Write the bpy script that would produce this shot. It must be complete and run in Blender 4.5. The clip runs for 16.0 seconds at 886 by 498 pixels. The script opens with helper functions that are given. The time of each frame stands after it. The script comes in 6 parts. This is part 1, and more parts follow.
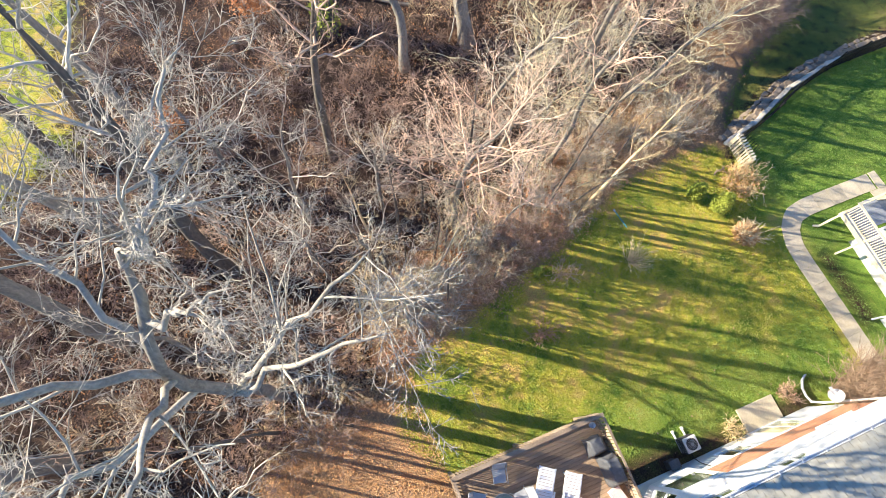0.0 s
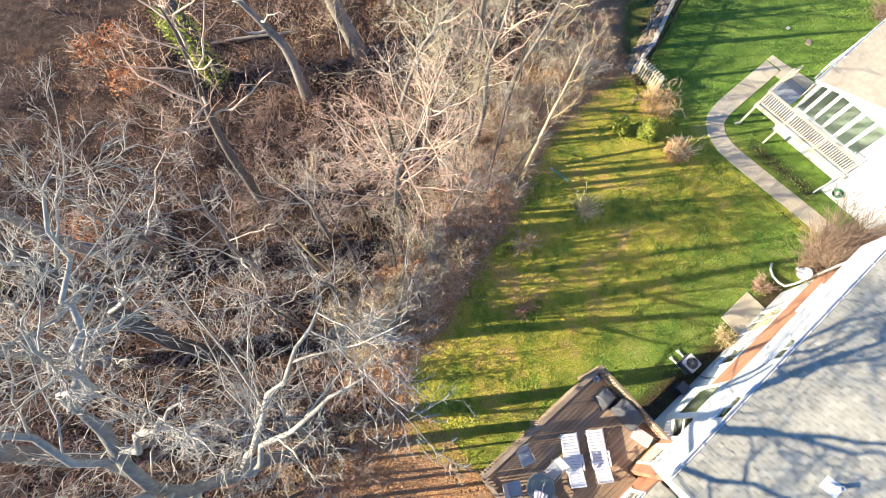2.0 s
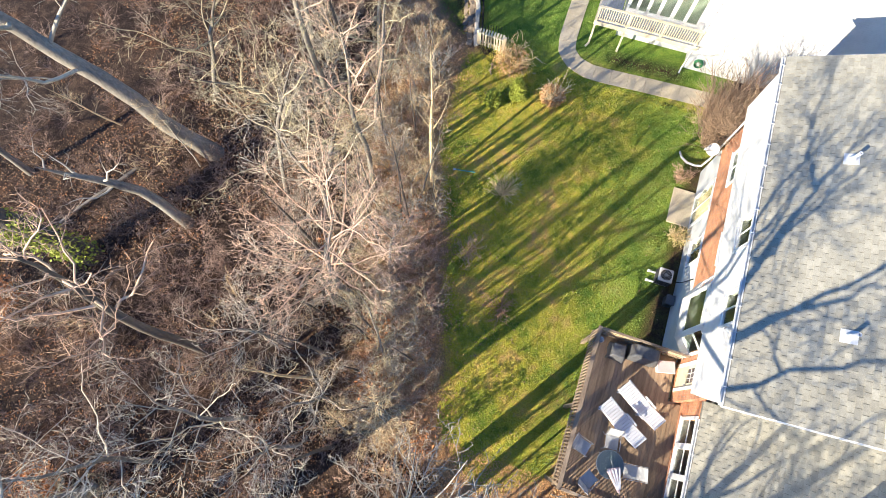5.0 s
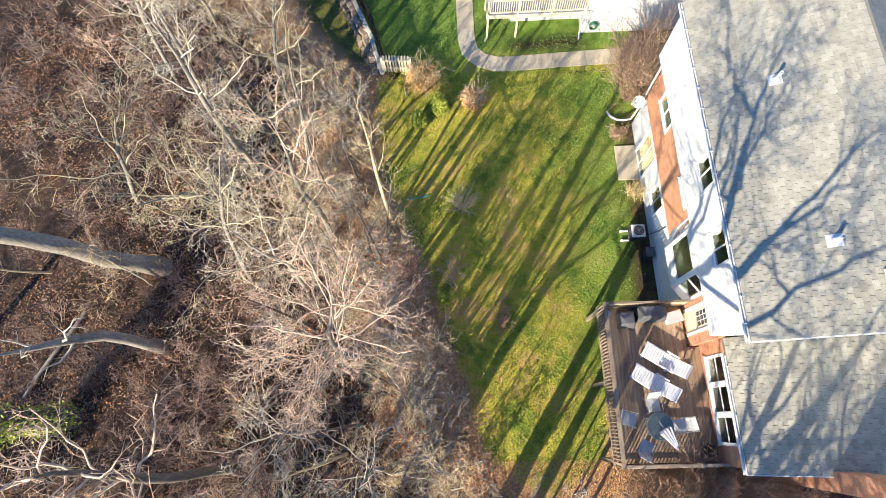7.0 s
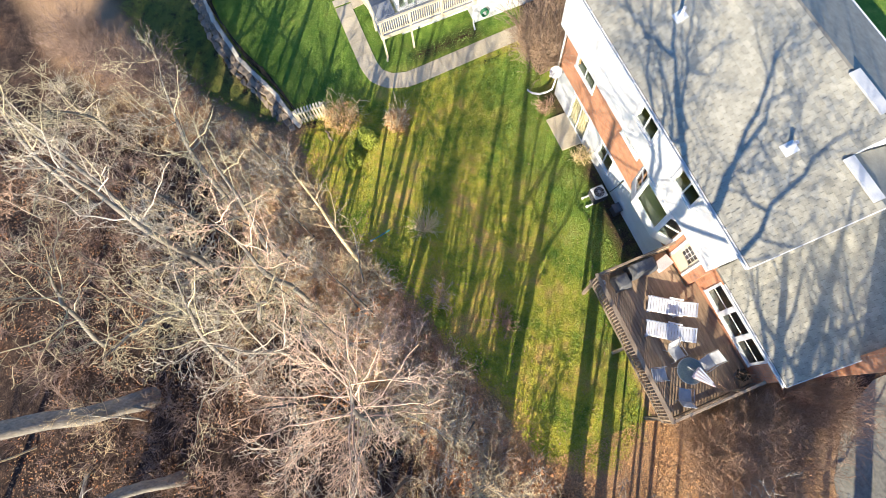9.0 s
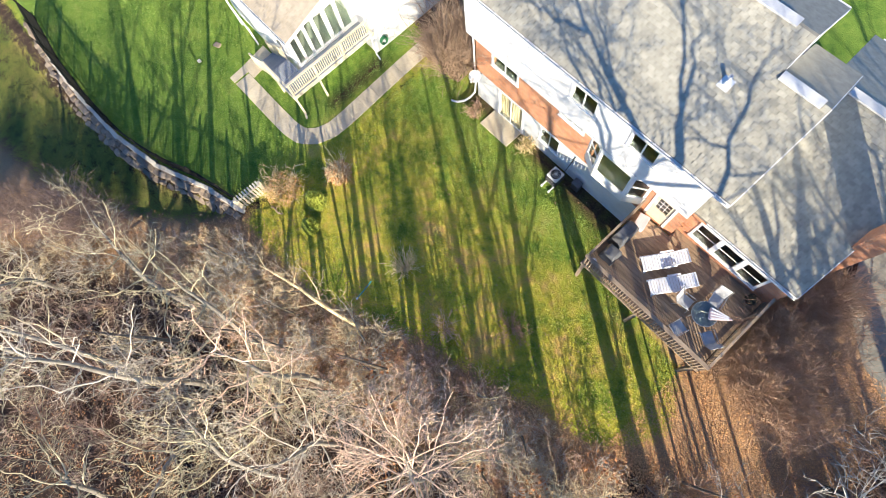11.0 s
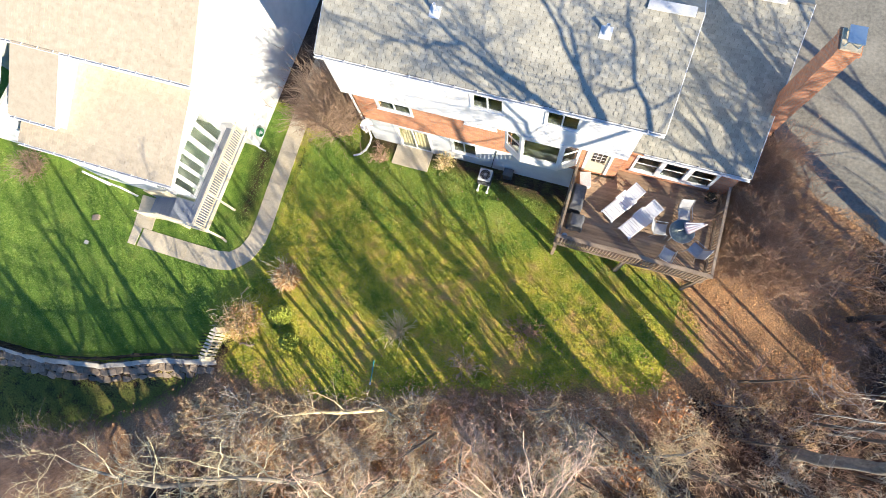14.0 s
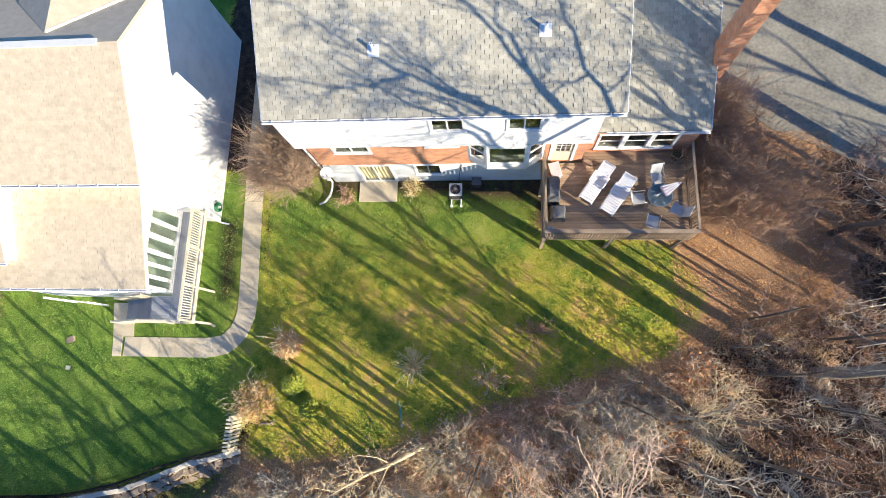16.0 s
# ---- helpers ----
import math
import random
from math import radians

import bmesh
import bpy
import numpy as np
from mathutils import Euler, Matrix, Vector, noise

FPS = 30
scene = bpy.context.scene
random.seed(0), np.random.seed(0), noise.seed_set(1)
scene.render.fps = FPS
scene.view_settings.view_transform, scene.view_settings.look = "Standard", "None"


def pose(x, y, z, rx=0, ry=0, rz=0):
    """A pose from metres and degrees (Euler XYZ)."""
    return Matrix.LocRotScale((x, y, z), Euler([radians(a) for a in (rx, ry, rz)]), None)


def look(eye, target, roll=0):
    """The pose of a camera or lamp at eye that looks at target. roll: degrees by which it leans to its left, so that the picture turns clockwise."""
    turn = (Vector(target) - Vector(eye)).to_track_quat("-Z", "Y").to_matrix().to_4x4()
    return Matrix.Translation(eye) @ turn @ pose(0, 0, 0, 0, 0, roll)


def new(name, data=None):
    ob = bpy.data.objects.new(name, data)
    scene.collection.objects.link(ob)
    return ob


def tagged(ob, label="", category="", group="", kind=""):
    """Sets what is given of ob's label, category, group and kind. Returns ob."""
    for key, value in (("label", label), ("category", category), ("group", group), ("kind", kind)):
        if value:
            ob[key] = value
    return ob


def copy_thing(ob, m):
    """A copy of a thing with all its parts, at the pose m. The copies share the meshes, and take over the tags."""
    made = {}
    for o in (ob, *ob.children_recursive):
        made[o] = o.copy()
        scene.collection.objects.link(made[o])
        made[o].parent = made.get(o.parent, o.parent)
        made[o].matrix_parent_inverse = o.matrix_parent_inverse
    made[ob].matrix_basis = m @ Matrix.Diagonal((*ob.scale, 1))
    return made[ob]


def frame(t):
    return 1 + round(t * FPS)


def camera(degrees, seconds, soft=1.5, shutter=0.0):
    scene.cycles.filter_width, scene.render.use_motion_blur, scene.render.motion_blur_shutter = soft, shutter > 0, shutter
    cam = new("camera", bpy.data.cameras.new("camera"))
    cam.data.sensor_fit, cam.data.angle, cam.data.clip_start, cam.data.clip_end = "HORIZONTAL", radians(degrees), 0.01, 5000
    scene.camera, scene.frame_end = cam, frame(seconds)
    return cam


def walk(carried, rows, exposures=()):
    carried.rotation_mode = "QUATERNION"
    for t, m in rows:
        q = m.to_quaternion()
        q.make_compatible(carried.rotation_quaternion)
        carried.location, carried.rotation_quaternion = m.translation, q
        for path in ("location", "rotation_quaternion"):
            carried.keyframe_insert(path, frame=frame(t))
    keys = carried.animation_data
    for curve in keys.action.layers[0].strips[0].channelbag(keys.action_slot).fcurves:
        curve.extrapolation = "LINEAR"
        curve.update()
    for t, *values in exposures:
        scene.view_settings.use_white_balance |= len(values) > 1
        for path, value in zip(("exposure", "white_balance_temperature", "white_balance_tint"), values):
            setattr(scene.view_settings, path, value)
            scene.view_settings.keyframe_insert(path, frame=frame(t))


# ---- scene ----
cam = camera(80.4, 16.0, soft=0.45)
PATH = [
    (0, (16.184, -4.526, 24.276), (15.835, -5.101, 22.392), 10.4),
    (0.5, (15.919, -4.754, 24.351), (15.553, -5.303, 22.462), 8.1),
    (1, (15.862, -4.747, 24.305), (15.463, -5.28, 22.419), 6.4),
    (1.5, (15.829, -4.69, 24.28), (15.397, -5.207, 22.397), 4.4),
    (2, (15.672, -4.757, 24.284), (15.218, -5.247, 22.398), 2.8),
    (2.5, (15.496, -4.991, 24.334), (15.021, -5.446, 22.445), 1.8),
    (3, (15.388, -5.219, 24.343), (14.884, -5.64, 22.454), 0.8),
    (3.5, (15.205, -5.422, 24.34), (14.676, -5.813, 22.451), -0.8),
    (4, (15.007, -5.719, 24.292), (14.454, -6.072, 22.402), -2.3),
    (6.5, (13.619, -8.126, 24.708), (13.007, -8.223, 22.807), -5.5),
    (7, (13.429, -8.415, 24.746), (12.808, -8.466, 22.846), -6.3),
    (7.5, (13.121, -8.623, 24.757), (12.502, -8.634, 22.855), -7.9),
    (8, (12.785, -8.769, 24.758), (12.171, -8.741, 22.854), -9.5),
    (8.5, (12.405, -8.889, 24.758), (11.804, -8.824, 22.852), -11.2),
    (10.8, (10.699, -9.29, 24.882), (10.167, -9.057, 22.968), -17.6),
    (11, (10.481, -9.244, 24.864), (9.959, -9.001, 22.949), -18.4),
    (11.5, (10.015, -9.215, 24.83), (9.524, -8.939, 22.911), -19.4),
    (12, (9.669, -9.131, 24.859), (9.207, -8.834, 22.936), -20.6),
    (12.5, (9.331, -9.012, 24.912), (8.899, -8.693, 22.985), -22.0),
    (13, (9.019, -8.894, 24.924), (8.617, -8.551, 22.995), -22.7),
    (13.5, (8.701, -8.752, 24.964), (8.329, -8.386, 23.033), -23.7),
    (14, (8.254, -8.661, 25.024), (7.923, -8.273, 23.09), -23.6),
    (14.5, (7.888, -8.418, 25.04), (7.594, -8.02, 23.102), -24.2),
    (15, (7.484, -8.181, 25.106), (7.227, -7.775, 23.165), -24.4),
    (15.5, (7.159, -8.016, 25.137), (6.934, -7.602, 23.193), -24.5),
    (16, (6.902, -7.846, 25.167), (6.705, -7.429, 23.221), -24.6),
]
walk(cam, [(t, look(eye, target, roll)) for t, eye, target, roll in PATH], [(0.0, 1.46, 5520, 10), (2.0, 1.4, 5520, 10), (4.0, 1.27, 5520, 10), (8.0, 1.24, 5520, 10), (11.5, 1.3, 5520, 10), (13.0, 1.31, 5520, 10), (16.0, 1.22, 5520, 10)])

# ---- light ----
SUN_AZ = (-0.835, 0.55)          # the way the shadows fall on the ground
SUN_EL = 22.3
world = bpy.data.worlds.new("sky")
scene.world = world
world.use_nodes = True
wn = world.node_tree
bg = wn.nodes["Background"]
sky = wn.nodes.new("ShaderNodeTexSky")
sky.sky_type, sky.sun_disc = "NISHITA", False
sky.sun_elevation = radians(SUN_EL)
sky.ozone_density, sky.dust_density = 3.0, 0.3
sky.sun_rotation = math.atan2(-SUN_AZ[0], -SUN_AZ[1])
deep = wn.nodes.new("ShaderNodeMix")
deep.data_type, deep.blend_type = "RGBA", "MULTIPLY"
deep.inputs[0].default_value = 1.0
deep.inputs[7].default_value = (0.8, 1.03, 1.27, 1)
wn.links.new(sky.outputs[0], deep.inputs[6])
wn.links.new(deep.outputs[2], bg.inputs[0])
bg.inputs[1].default_value = 0.068
sun = new("sun", bpy.data.lights.new("sun", "SUN"))
sun.data.energy, sun.data.angle, sun.data.color = 5.0, radians(0.36), (1.0, 0.80, 0.525)
c = math.cos(radians(SUN_EL))
sun.matrix_world = look((-SUN_AZ[0] * c * 60, -SUN_AZ[1] * c * 60, math.sin(radians(SUN_EL)) * 60), (0, 0, 0))


# ---- materials ----
def nodes_of(name):
    m = bpy.data.materials.new(name)
    m.use_nodes = True
    nt = m.node_tree
    return m, nt, nt.nodes["Principled BSDF"]


def nd(nt, kind, **sets):
    n = nt.nodes.new(kind)
    for key, value in sets.items():
        n.inputs[key].default_value = value
    return n


def noise_tex(nt, vec, scale, detail=4.0, rough=0.6):
    n = nd(nt, "ShaderNodeTexNoise", Scale=scale, Detail=detail, Roughness=rough)
    nt.links.new(vec, n.inputs["Vector"])
    return n.outputs["Fac"]


def ramp(nt, fac, stops):
    n = nt.nodes.new("ShaderNodeValToRGB")
    e = n.color_ramp.elements
    while len(e) < len(stops):
        e.new(0.5)
    for el, (p, col) in zip(e, stops):
        el.position, el.color = p, (*col, 1)
    nt.links.new(fac, n.inputs[0])
    return n.outputs[0]


def blend(nt, fac, a, b, how="MIX"):
    n = nt.nodes.new("ShaderNodeMix")
    n.data_type, n.blend_type = "RGBA", how
    for sock, val in ((n.inputs[0], fac), (n.inputs[6], a), (n.inputs[7], b)):
        if isinstance(val, (int, float)):
            sock.default_value = val
        elif isinstance(val, tuple):
            sock.default_value = (*val, 1)
        else:
            nt.links.new(val, sock)
    return n.outputs[2]


def arith(nt, how, a, b=0.0, clamp=False):
    n = nt.nodes.new("ShaderNodeMath")
    n.operation, n.use_clamp = how, clamp
    for sock, val in zip(n.inputs, (a, b)):
        if isinstance(val, (int, float)):
            sock.default_value = val
        else:
            nt.links.new(val, sock)
    return n.outputs[0]


def bumped(nt, bsdf, height, strength, distance):
    n = nd(nt, "ShaderNodeBump", Strength=strength, Distance=distance)
    nt.links.new(height, n.inputs["Height"])
    nt.links.new(n.outputs[0], bsdf.inputs["Normal"])


def simple(name, dark, light, scale=6.0, rough=0.7, bump=0.3, depth=0.01, metal=0.0, stretch=(1, 1, 1), vary=0.0, island=0.0, spec=None):
    """Two tones broken up at two scales, with relief; vary and island shift the tone from piece to piece."""
    m, nt, bsdf = nodes_of(name)
    geo = nt.nodes.new("ShaderNodeNewGeometry")
    mp = nd(nt, "ShaderNodeMapping", Scale=stretch)
    nt.links.new(geo.outputs["Position"], mp.inputs["Vector"])
    fine = noise_tex(nt, mp.outputs[0], scale * 6, 3.0)
    broad = noise_tex(nt, mp.outputs[0], scale * 0.5, 3.0)
    fac = arith(nt, "ADD", arith(nt, "MULTIPLY", fine, 0.55), arith(nt, "MULTIPLY", broad, 0.55))
    col = ramp(nt, fac, ((0.32, dark), (0.72, light)))
    if vary or island:
        info = nt.nodes.new("ShaderNodeObjectInfo")
        shift = arith(nt, "ADD", arith(nt, "MULTIPLY", info.outputs["Random"], vary), arith(nt, "MULTIPLY", geo.outputs["Random Per Island"], island))
        shift = arith(nt, "ADD", shift, 1.0 - (vary + island) / 2)
        comb = nt.nodes.new("ShaderNodeCombineColor")
        for i in range(3):
            nt.links.new(shift, comb.inputs[i])
        col = blend(nt, 1.0, col, comb.outputs[0], "MULTIPLY")
    nt.links.new(col, bsdf.inputs["Base Color"])
    bsdf.inputs["Roughness"].default_value, bsdf.inputs["Metallic"].default_value = rough, metal
    if spec is not None:
        bsdf.inputs["Specular IOR Level"].default_value = spec
    if bump:
        bumped(nt, bsdf, fine, bump, depth)
    return m


def ground_material():
    m, nt, bsdf = nodes_of("ground")
    geo = nt.nodes.new("ShaderNodeNewGeometry")
    pos = geo.outputs["Position"]
    zone = nt.nodes.new("ShaderNodeVertexColor")
    zone.layer_name = "zone"
    sep = nt.nodes.new("ShaderNodeSeparateColor")
    nt.links.new(zone.outputs[0], sep.inputs[0])
    grass_w, lush_w, soil_shade_w = sep.outputs[0], sep.outputs[1], sep.outputs[2]
    n1, n2, n3, n4 = (noise_tex(nt, pos, s, d, r) for s, d, r in ((0.45, 3, 0.55), (2.3, 4, 0.6), (14, 3, 0.7), (45, 2, 0.7)))
    # winter lawn: green with straw-coloured thin patches
    dull = ramp(nt, arith(nt, "ADD", arith(nt, "MULTIPLY", n1, 0.62), arith(nt, "MULTIPLY", n2, 0.38)), ((0.38, (0.17, 0.26, 0.034)), (0.45, (0.35, 0.39, 0.05)), (0.515, (0.58, 0.53, 0.07)), (0.57, (0.68, 0.51, 0.125)), (0.63, (0.70, 0.45, 0.2))))
    lush = ramp(nt, arith(nt, "ADD", arith(nt, "MULTIPLY", n1, 0.5), arith(nt, "MULTIPLY", n2, 0.5)), ((0.35, (0.12, 0.225, 0.037)), (0.55, (0.22, 0.33, 0.06)), (0.7, (0.34, 0.38, 0.1))))
    turf = blend(nt, lush_w, dull, lush)
    turf = blend(nt, 0.85, turf, ramp(nt, n4, ((0.34, (0.42, 0.46, 0.38)), (0.64, (1.42, 1.38, 1.2)))), "MULTIPLY")
    turf = blend(nt, 0.6, turf, ramp(nt, n3, ((0.3, (0.42, 0.45, 0.4)), (0.62, (1.25, 1.25, 1.15)))), "MULTIPLY")
    # woodland litter, its colour deepened towards the shade among the brush
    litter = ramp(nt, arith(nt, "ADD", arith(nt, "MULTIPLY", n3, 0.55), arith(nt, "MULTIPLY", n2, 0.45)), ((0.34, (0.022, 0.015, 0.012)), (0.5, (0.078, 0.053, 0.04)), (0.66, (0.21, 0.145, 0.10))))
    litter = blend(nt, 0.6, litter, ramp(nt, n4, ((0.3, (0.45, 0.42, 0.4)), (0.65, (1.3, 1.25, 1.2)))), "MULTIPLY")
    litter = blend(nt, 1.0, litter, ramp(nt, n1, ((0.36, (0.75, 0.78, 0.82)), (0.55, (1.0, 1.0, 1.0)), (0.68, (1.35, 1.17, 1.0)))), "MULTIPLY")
    # orange leaf litter, its colour lightened to look sunlit
    sunlit_litter = ramp(nt, arith(nt, "ADD", arith(nt, "MULTIPLY", n4, 0.5), arith(nt, "MULTIPLY", n3, 0.5)), ((0.34, (0.20, 0.12, 0.065)), (0.5, (0.52, 0.33, 0.18)), (0.66, (0.76, 0.52, 0.30))))
    litter = blend(nt, zone.outputs["Alpha"], litter, sunlit_litter)
    soil = ramp(nt, n3, ((0.35, (0.035, 0.024, 0.017)), (0.65, (0.12, 0.08, 0.05))))
    edge = arith(nt, "ADD", grass_w, arith(nt, "MULTIPLY", arith(nt, "SUBTRACT", n3, 0.5), 1.1))
    edge = arith(nt, "ADD", edge, arith(nt, "MULTIPLY", arith(nt, "SUBTRACT", n2, 0.5), 0.9))
    sharp = nt.nodes.new("ShaderNodeMapRange")
    sharp.inputs[1].default_value, sharp.inputs[2].default_value = 0.38, 0.6
    nt.links.new(edge, sharp.inputs[0])
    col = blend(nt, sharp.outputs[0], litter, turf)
    # soil colour for the beds, and for shade painted on the lower lawn
    soil_shade_f = arith(nt, "MULTIPLY", soil_shade_w, arith(nt, "ADD", n2, 0.45), clamp=True)
    col = blend(nt, soil_shade_f, col, soil)
    nt.links.new(col, bsdf.inputs["Base Color"])
    bsdf.inputs["Roughness"].default_value = 0.95
    bsdf.inputs["Specular IOR Level"].default_value = 0.15
    bumped(nt, bsdf, arith(nt, "ADD", n3, arith(nt, "MULTIPLY", n4, 0.6)), 0.9, 0.07)
    return m


def brick_material():
    m, nt, bsdf = nodes_of("red_brick")
    geo = nt.nodes.new("ShaderNodeNewGeometry")
    sep = nt.nodes.new("ShaderNodeSeparateXYZ")
    nt.links.new(geo.outputs["Position"], sep.inputs[0])
    comb = nt.nodes.new("ShaderNodeCombineXYZ")
    nt.links.new(arith(nt, "ADD", sep.outputs[0], sep.outputs[1]), comb.inputs[0])
    nt.links.new(sep.outputs[2], comb.inputs[1])
    br = nt.nodes.new("ShaderNodeTexBrick")
    for key, val in (("Scale", 1.0), ("Brick Width", 0.215), ("Row Height", 0.075), ("Mortar Size", 0.007), ("Bias", -0.2)):
        br.inputs[key].default_value = val
    br.inputs["Color1"].default_value = (0.62, 0.29, 0.14, 1)
    br.inputs["Color2"].default_value = (0.48, 0.19, 0.095, 1)
    br.inputs["Mortar"].default_value = (0.42, 0.36, 0.3, 1)
    nt.links.new(comb.outputs[0], br.inputs["Vector"])
    n = noise_tex(nt, geo.outputs["Position"], 3.0)
    col = blend(nt, 0.5, br.outputs["Color"], ramp(nt, n, ((0.3, (0.7, 0.66, 0.62)), (0.7, (1.3, 1.25, 1.2)))), "MULTIPLY")
    nt.links.new(col, bsdf.inputs["Base Color"])
    bsdf.inputs["Roughness"].default_value = 0.85
    bumped(nt, bsdf, arith(nt, "SUBTRACT", 1.0, br.outputs["Fac"]), 0.6, 0.01)
    return m


def siding_material(name, colour, lap=0.115):
    m, nt, bsdf = nodes_of(name)
    geo = nt.nodes.new("ShaderNodeNewGeometry")
    sep = nt.nodes.new("ShaderNodeSeparateXYZ")
    nt.links.new(geo.outputs["Position"], sep.inputs[0])
    saw = arith(nt, "FRACT", arith(nt, "DIVIDE", sep.outputs[2], lap))
    n = noise_tex(nt, geo.outputs["Position"], 1.3)
    grime = tuple(v * 0.86 for v in colour)
    col = ramp(nt, n, ((0.3, grime), (0.6, colour)))
    nt.links.new(col, bsdf.inputs["Base Color"])
    bsdf.inputs["Roughness"].default_value = 0.55
    bumped(nt, bsdf, arith(nt, "SUBTRACT", 1.0, saw), 0.5, 0.012)
    return m


def glass_material(name, tint):
    m, nt, bsdf = nodes_of(name)
    bsdf.inputs["Base Color"].default_value = (*tint, 1)
    bsdf.inputs["Roughness"].default_value = 0.02
    bsdf.inputs["Transmission Weight"].default_value = 1.0
    bsdf.inputs["IOR"].default_value = 1.32
    return m


GROUND = ground_material()
BRICK = brick_material()
WHITE = siding_material("white_vinyl_siding", (0.80, 0.80, 0.79))
GREY_BASE = siding_material("pale_grey_siding", (0.66, 0.68, 0.69))
TRIM = simple("white_trim_paint", (0.70, 0.70, 0.69), (0.82, 0.82, 0.81), 4, 0.45, 0.05)
GLASS = glass_material("window_glass", (0.75, 0.82, 0.8))
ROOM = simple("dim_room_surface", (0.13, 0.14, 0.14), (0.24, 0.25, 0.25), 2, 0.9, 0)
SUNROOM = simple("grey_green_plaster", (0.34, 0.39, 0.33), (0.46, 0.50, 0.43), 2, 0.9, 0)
CURTAIN = simple("cream_curtain", (0.42, 0.34, 0.19), (0.62, 0.52, 0.32), 3, 0.9, 0.3, stretch=(6, 6, 0.4))
SHINGLE = simple("weathered_grey_tan_shingle", (0.265, 0.253, 0.205), (0.47, 0.447, 0.365), 7, 0.92, 0.4, 0.004, vary=0.22, island=0.26, spec=0.2)
SHINGLE_GAP = simple("shingle_underlay", (0.17, 0.16, 0.14), (0.25, 0.24, 0.205), 7, 0.95, 0.3)
SHINGLE_TAN = simple("tan_shingle", (0.40, 0.335, 0.24), (0.56, 0.485, 0.36), 7, 0.9, 0.4, 0.004, vary=0.14, island=0.12, spec=0.25)
DECKWOOD = simple("weathered_deck_board", (0.19, 0.13, 0.085), (0.42, 0.305, 0.195), 2.5, 0.85, 0.4, 0.004, stretch=(0.5, 6, 6), vary=0.45)
RAILWOOD = simple("weathered_rail_wood", (0.17, 0.12, 0.08), (0.43, 0.335, 0.235), 3, 0.85, 0.4, 0.004, vary=0.35)
# lighter tan than the rail wood, for the closed board side
TANBOARD = simple("light_tan_board", (0.33, 0.245, 0.15), (0.62, 0.49, 0.32), 2.5, 0.85, 0.4, 0.004, stretch=(6, 6, 0.6), vary=0.35)
LIMBBARK = simple("tan_grey_limb_bark", (0.22, 0.20, 0.165), (0.56, 0.51, 0.42), 1.8, 0.9, 0.6, 0.02, vary=0.2)
PALEWOOD = simple("cream_painted_wood", (0.60, 0.52, 0.36), (0.80, 0.72, 0.53), 3, 0.6, 0.2, 0.003, vary=0.1)
GREYDECK = simple("blue_grey_painted_boards", (0.24, 0.26, 0.30), (0.34, 0.36, 0.40), 3, 0.7, 0.2, 0.003, vary=0.15)
CONCRETE = simple("pale_concrete", (0.46, 0.39, 0.265), (0.66, 0.58, 0.425), 2.2, 0.9, 0.4, 0.004, vary=0.16)
ASPHALT = simple("worn_asphalt_drive", (0.13, 0.125, 0.10), (0.34, 0.32, 0.255), 1.1, 0.95, 0.5, 0.008)
STONE = simple("brown_field_stone", (0.17, 0.13, 0.09), (0.42, 0.335, 0.24), 3, 0.9, 0.7, 0.03, vary=0.5)
CAPSTONE = simple("pale_cap_stone", (0.46, 0.42, 0.34), (0.70, 0.65, 0.54), 3, 0.85, 0.5, 0.015, vary=0.25)
IRON = simple("black_iron", (0.008, 0.008, 0.009), (0.02, 0.02, 0.02), 8, 0.55, 0.1, spec=0.2)
BARK = simple("grey_brown_bark", (0.12, 0.105, 0.085), (0.40, 0.355, 0.29), 2.2, 0.9, 0.8, 0.03, stretch=(1, 1, 0.35), vary=0.3)
DARKBARK = simple("dark_bark", (0.06, 0.05, 0.042), (0.20, 0.165, 0.13), 2.6, 0.9, 0.9, 0.03, stretch=(1, 1, 0.3), vary=0.3)
TWIG = simple("pale_twig_bark", (0.47, 0.405, 0.30), (0.80, 0.705, 0.545), 1.0, 0.85, 0.0, vary=0.25, island=0.5)
CROWNBARK = simple("pale_limb_bark", (0.28, 0.255, 0.20), (0.68, 0.61, 0.49), 1.6, 0.9, 0.4, 0.02, vary=0.15, island=0.4)
PINKTWIG = simple("pinkish_brown_twig", (0.54, 0.36, 0.24), (0.90, 0.655, 0.455), 0.7, 0.85, 0.0, vary=0.2, island=0.5)
STRAW = simple("dry_grass_straw", (0.66, 0.53, 0.30), (0.94, 0.80, 0.53), 1.0, 0.85, 0.0, vary=0.2, island=0.3)
TANTWIG = simple("straw_twig", (0.60, 0.45, 0.235), (0.90, 0.72, 0.43), 1.0, 0.85, 0.0, vary=0.2, island=0.4)
SCRUB = simple("brown_scrub_twig", (0.16, 0.108, 0.083), (0.42, 0.295, 0.222), 0.6, 0.85, 0.0, vary=0.2, island=0.6)
OLIVETWIG = simple("olive_tan_bark", (0.40, 0.34, 0.19), (0.76, 0.66, 0.42), 0.8, 0.85, 0.0, vary=0.2, island=0.45)
REDTWIG = simple("rusty_twig", (0.44, 0.25, 0.15), (0.74, 0.47, 0.29), 1.0, 0.85, 0.0, vary=0.2, island=0.4)
BRUSHTWIG = simple("rusty_brown_brush", (0.27, 0.17, 0.105), (0.50, 0.335, 0.215), 1.0, 0.85, 0.0, vary=0.2, island=0.5)
LEAF = simple("rusty_dead_leaf", (0.28, 0.115, 0.045), (0.68, 0.32, 0.12), 1.5, 0.8, 0.0, island=0.6)
ORANGELEAF = simple("orange_tan_dead_leaf", (0.46, 0.255, 0.105), (0.84, 0.52, 0.235), 1.5, 0.8, 0.0, island=0.5)
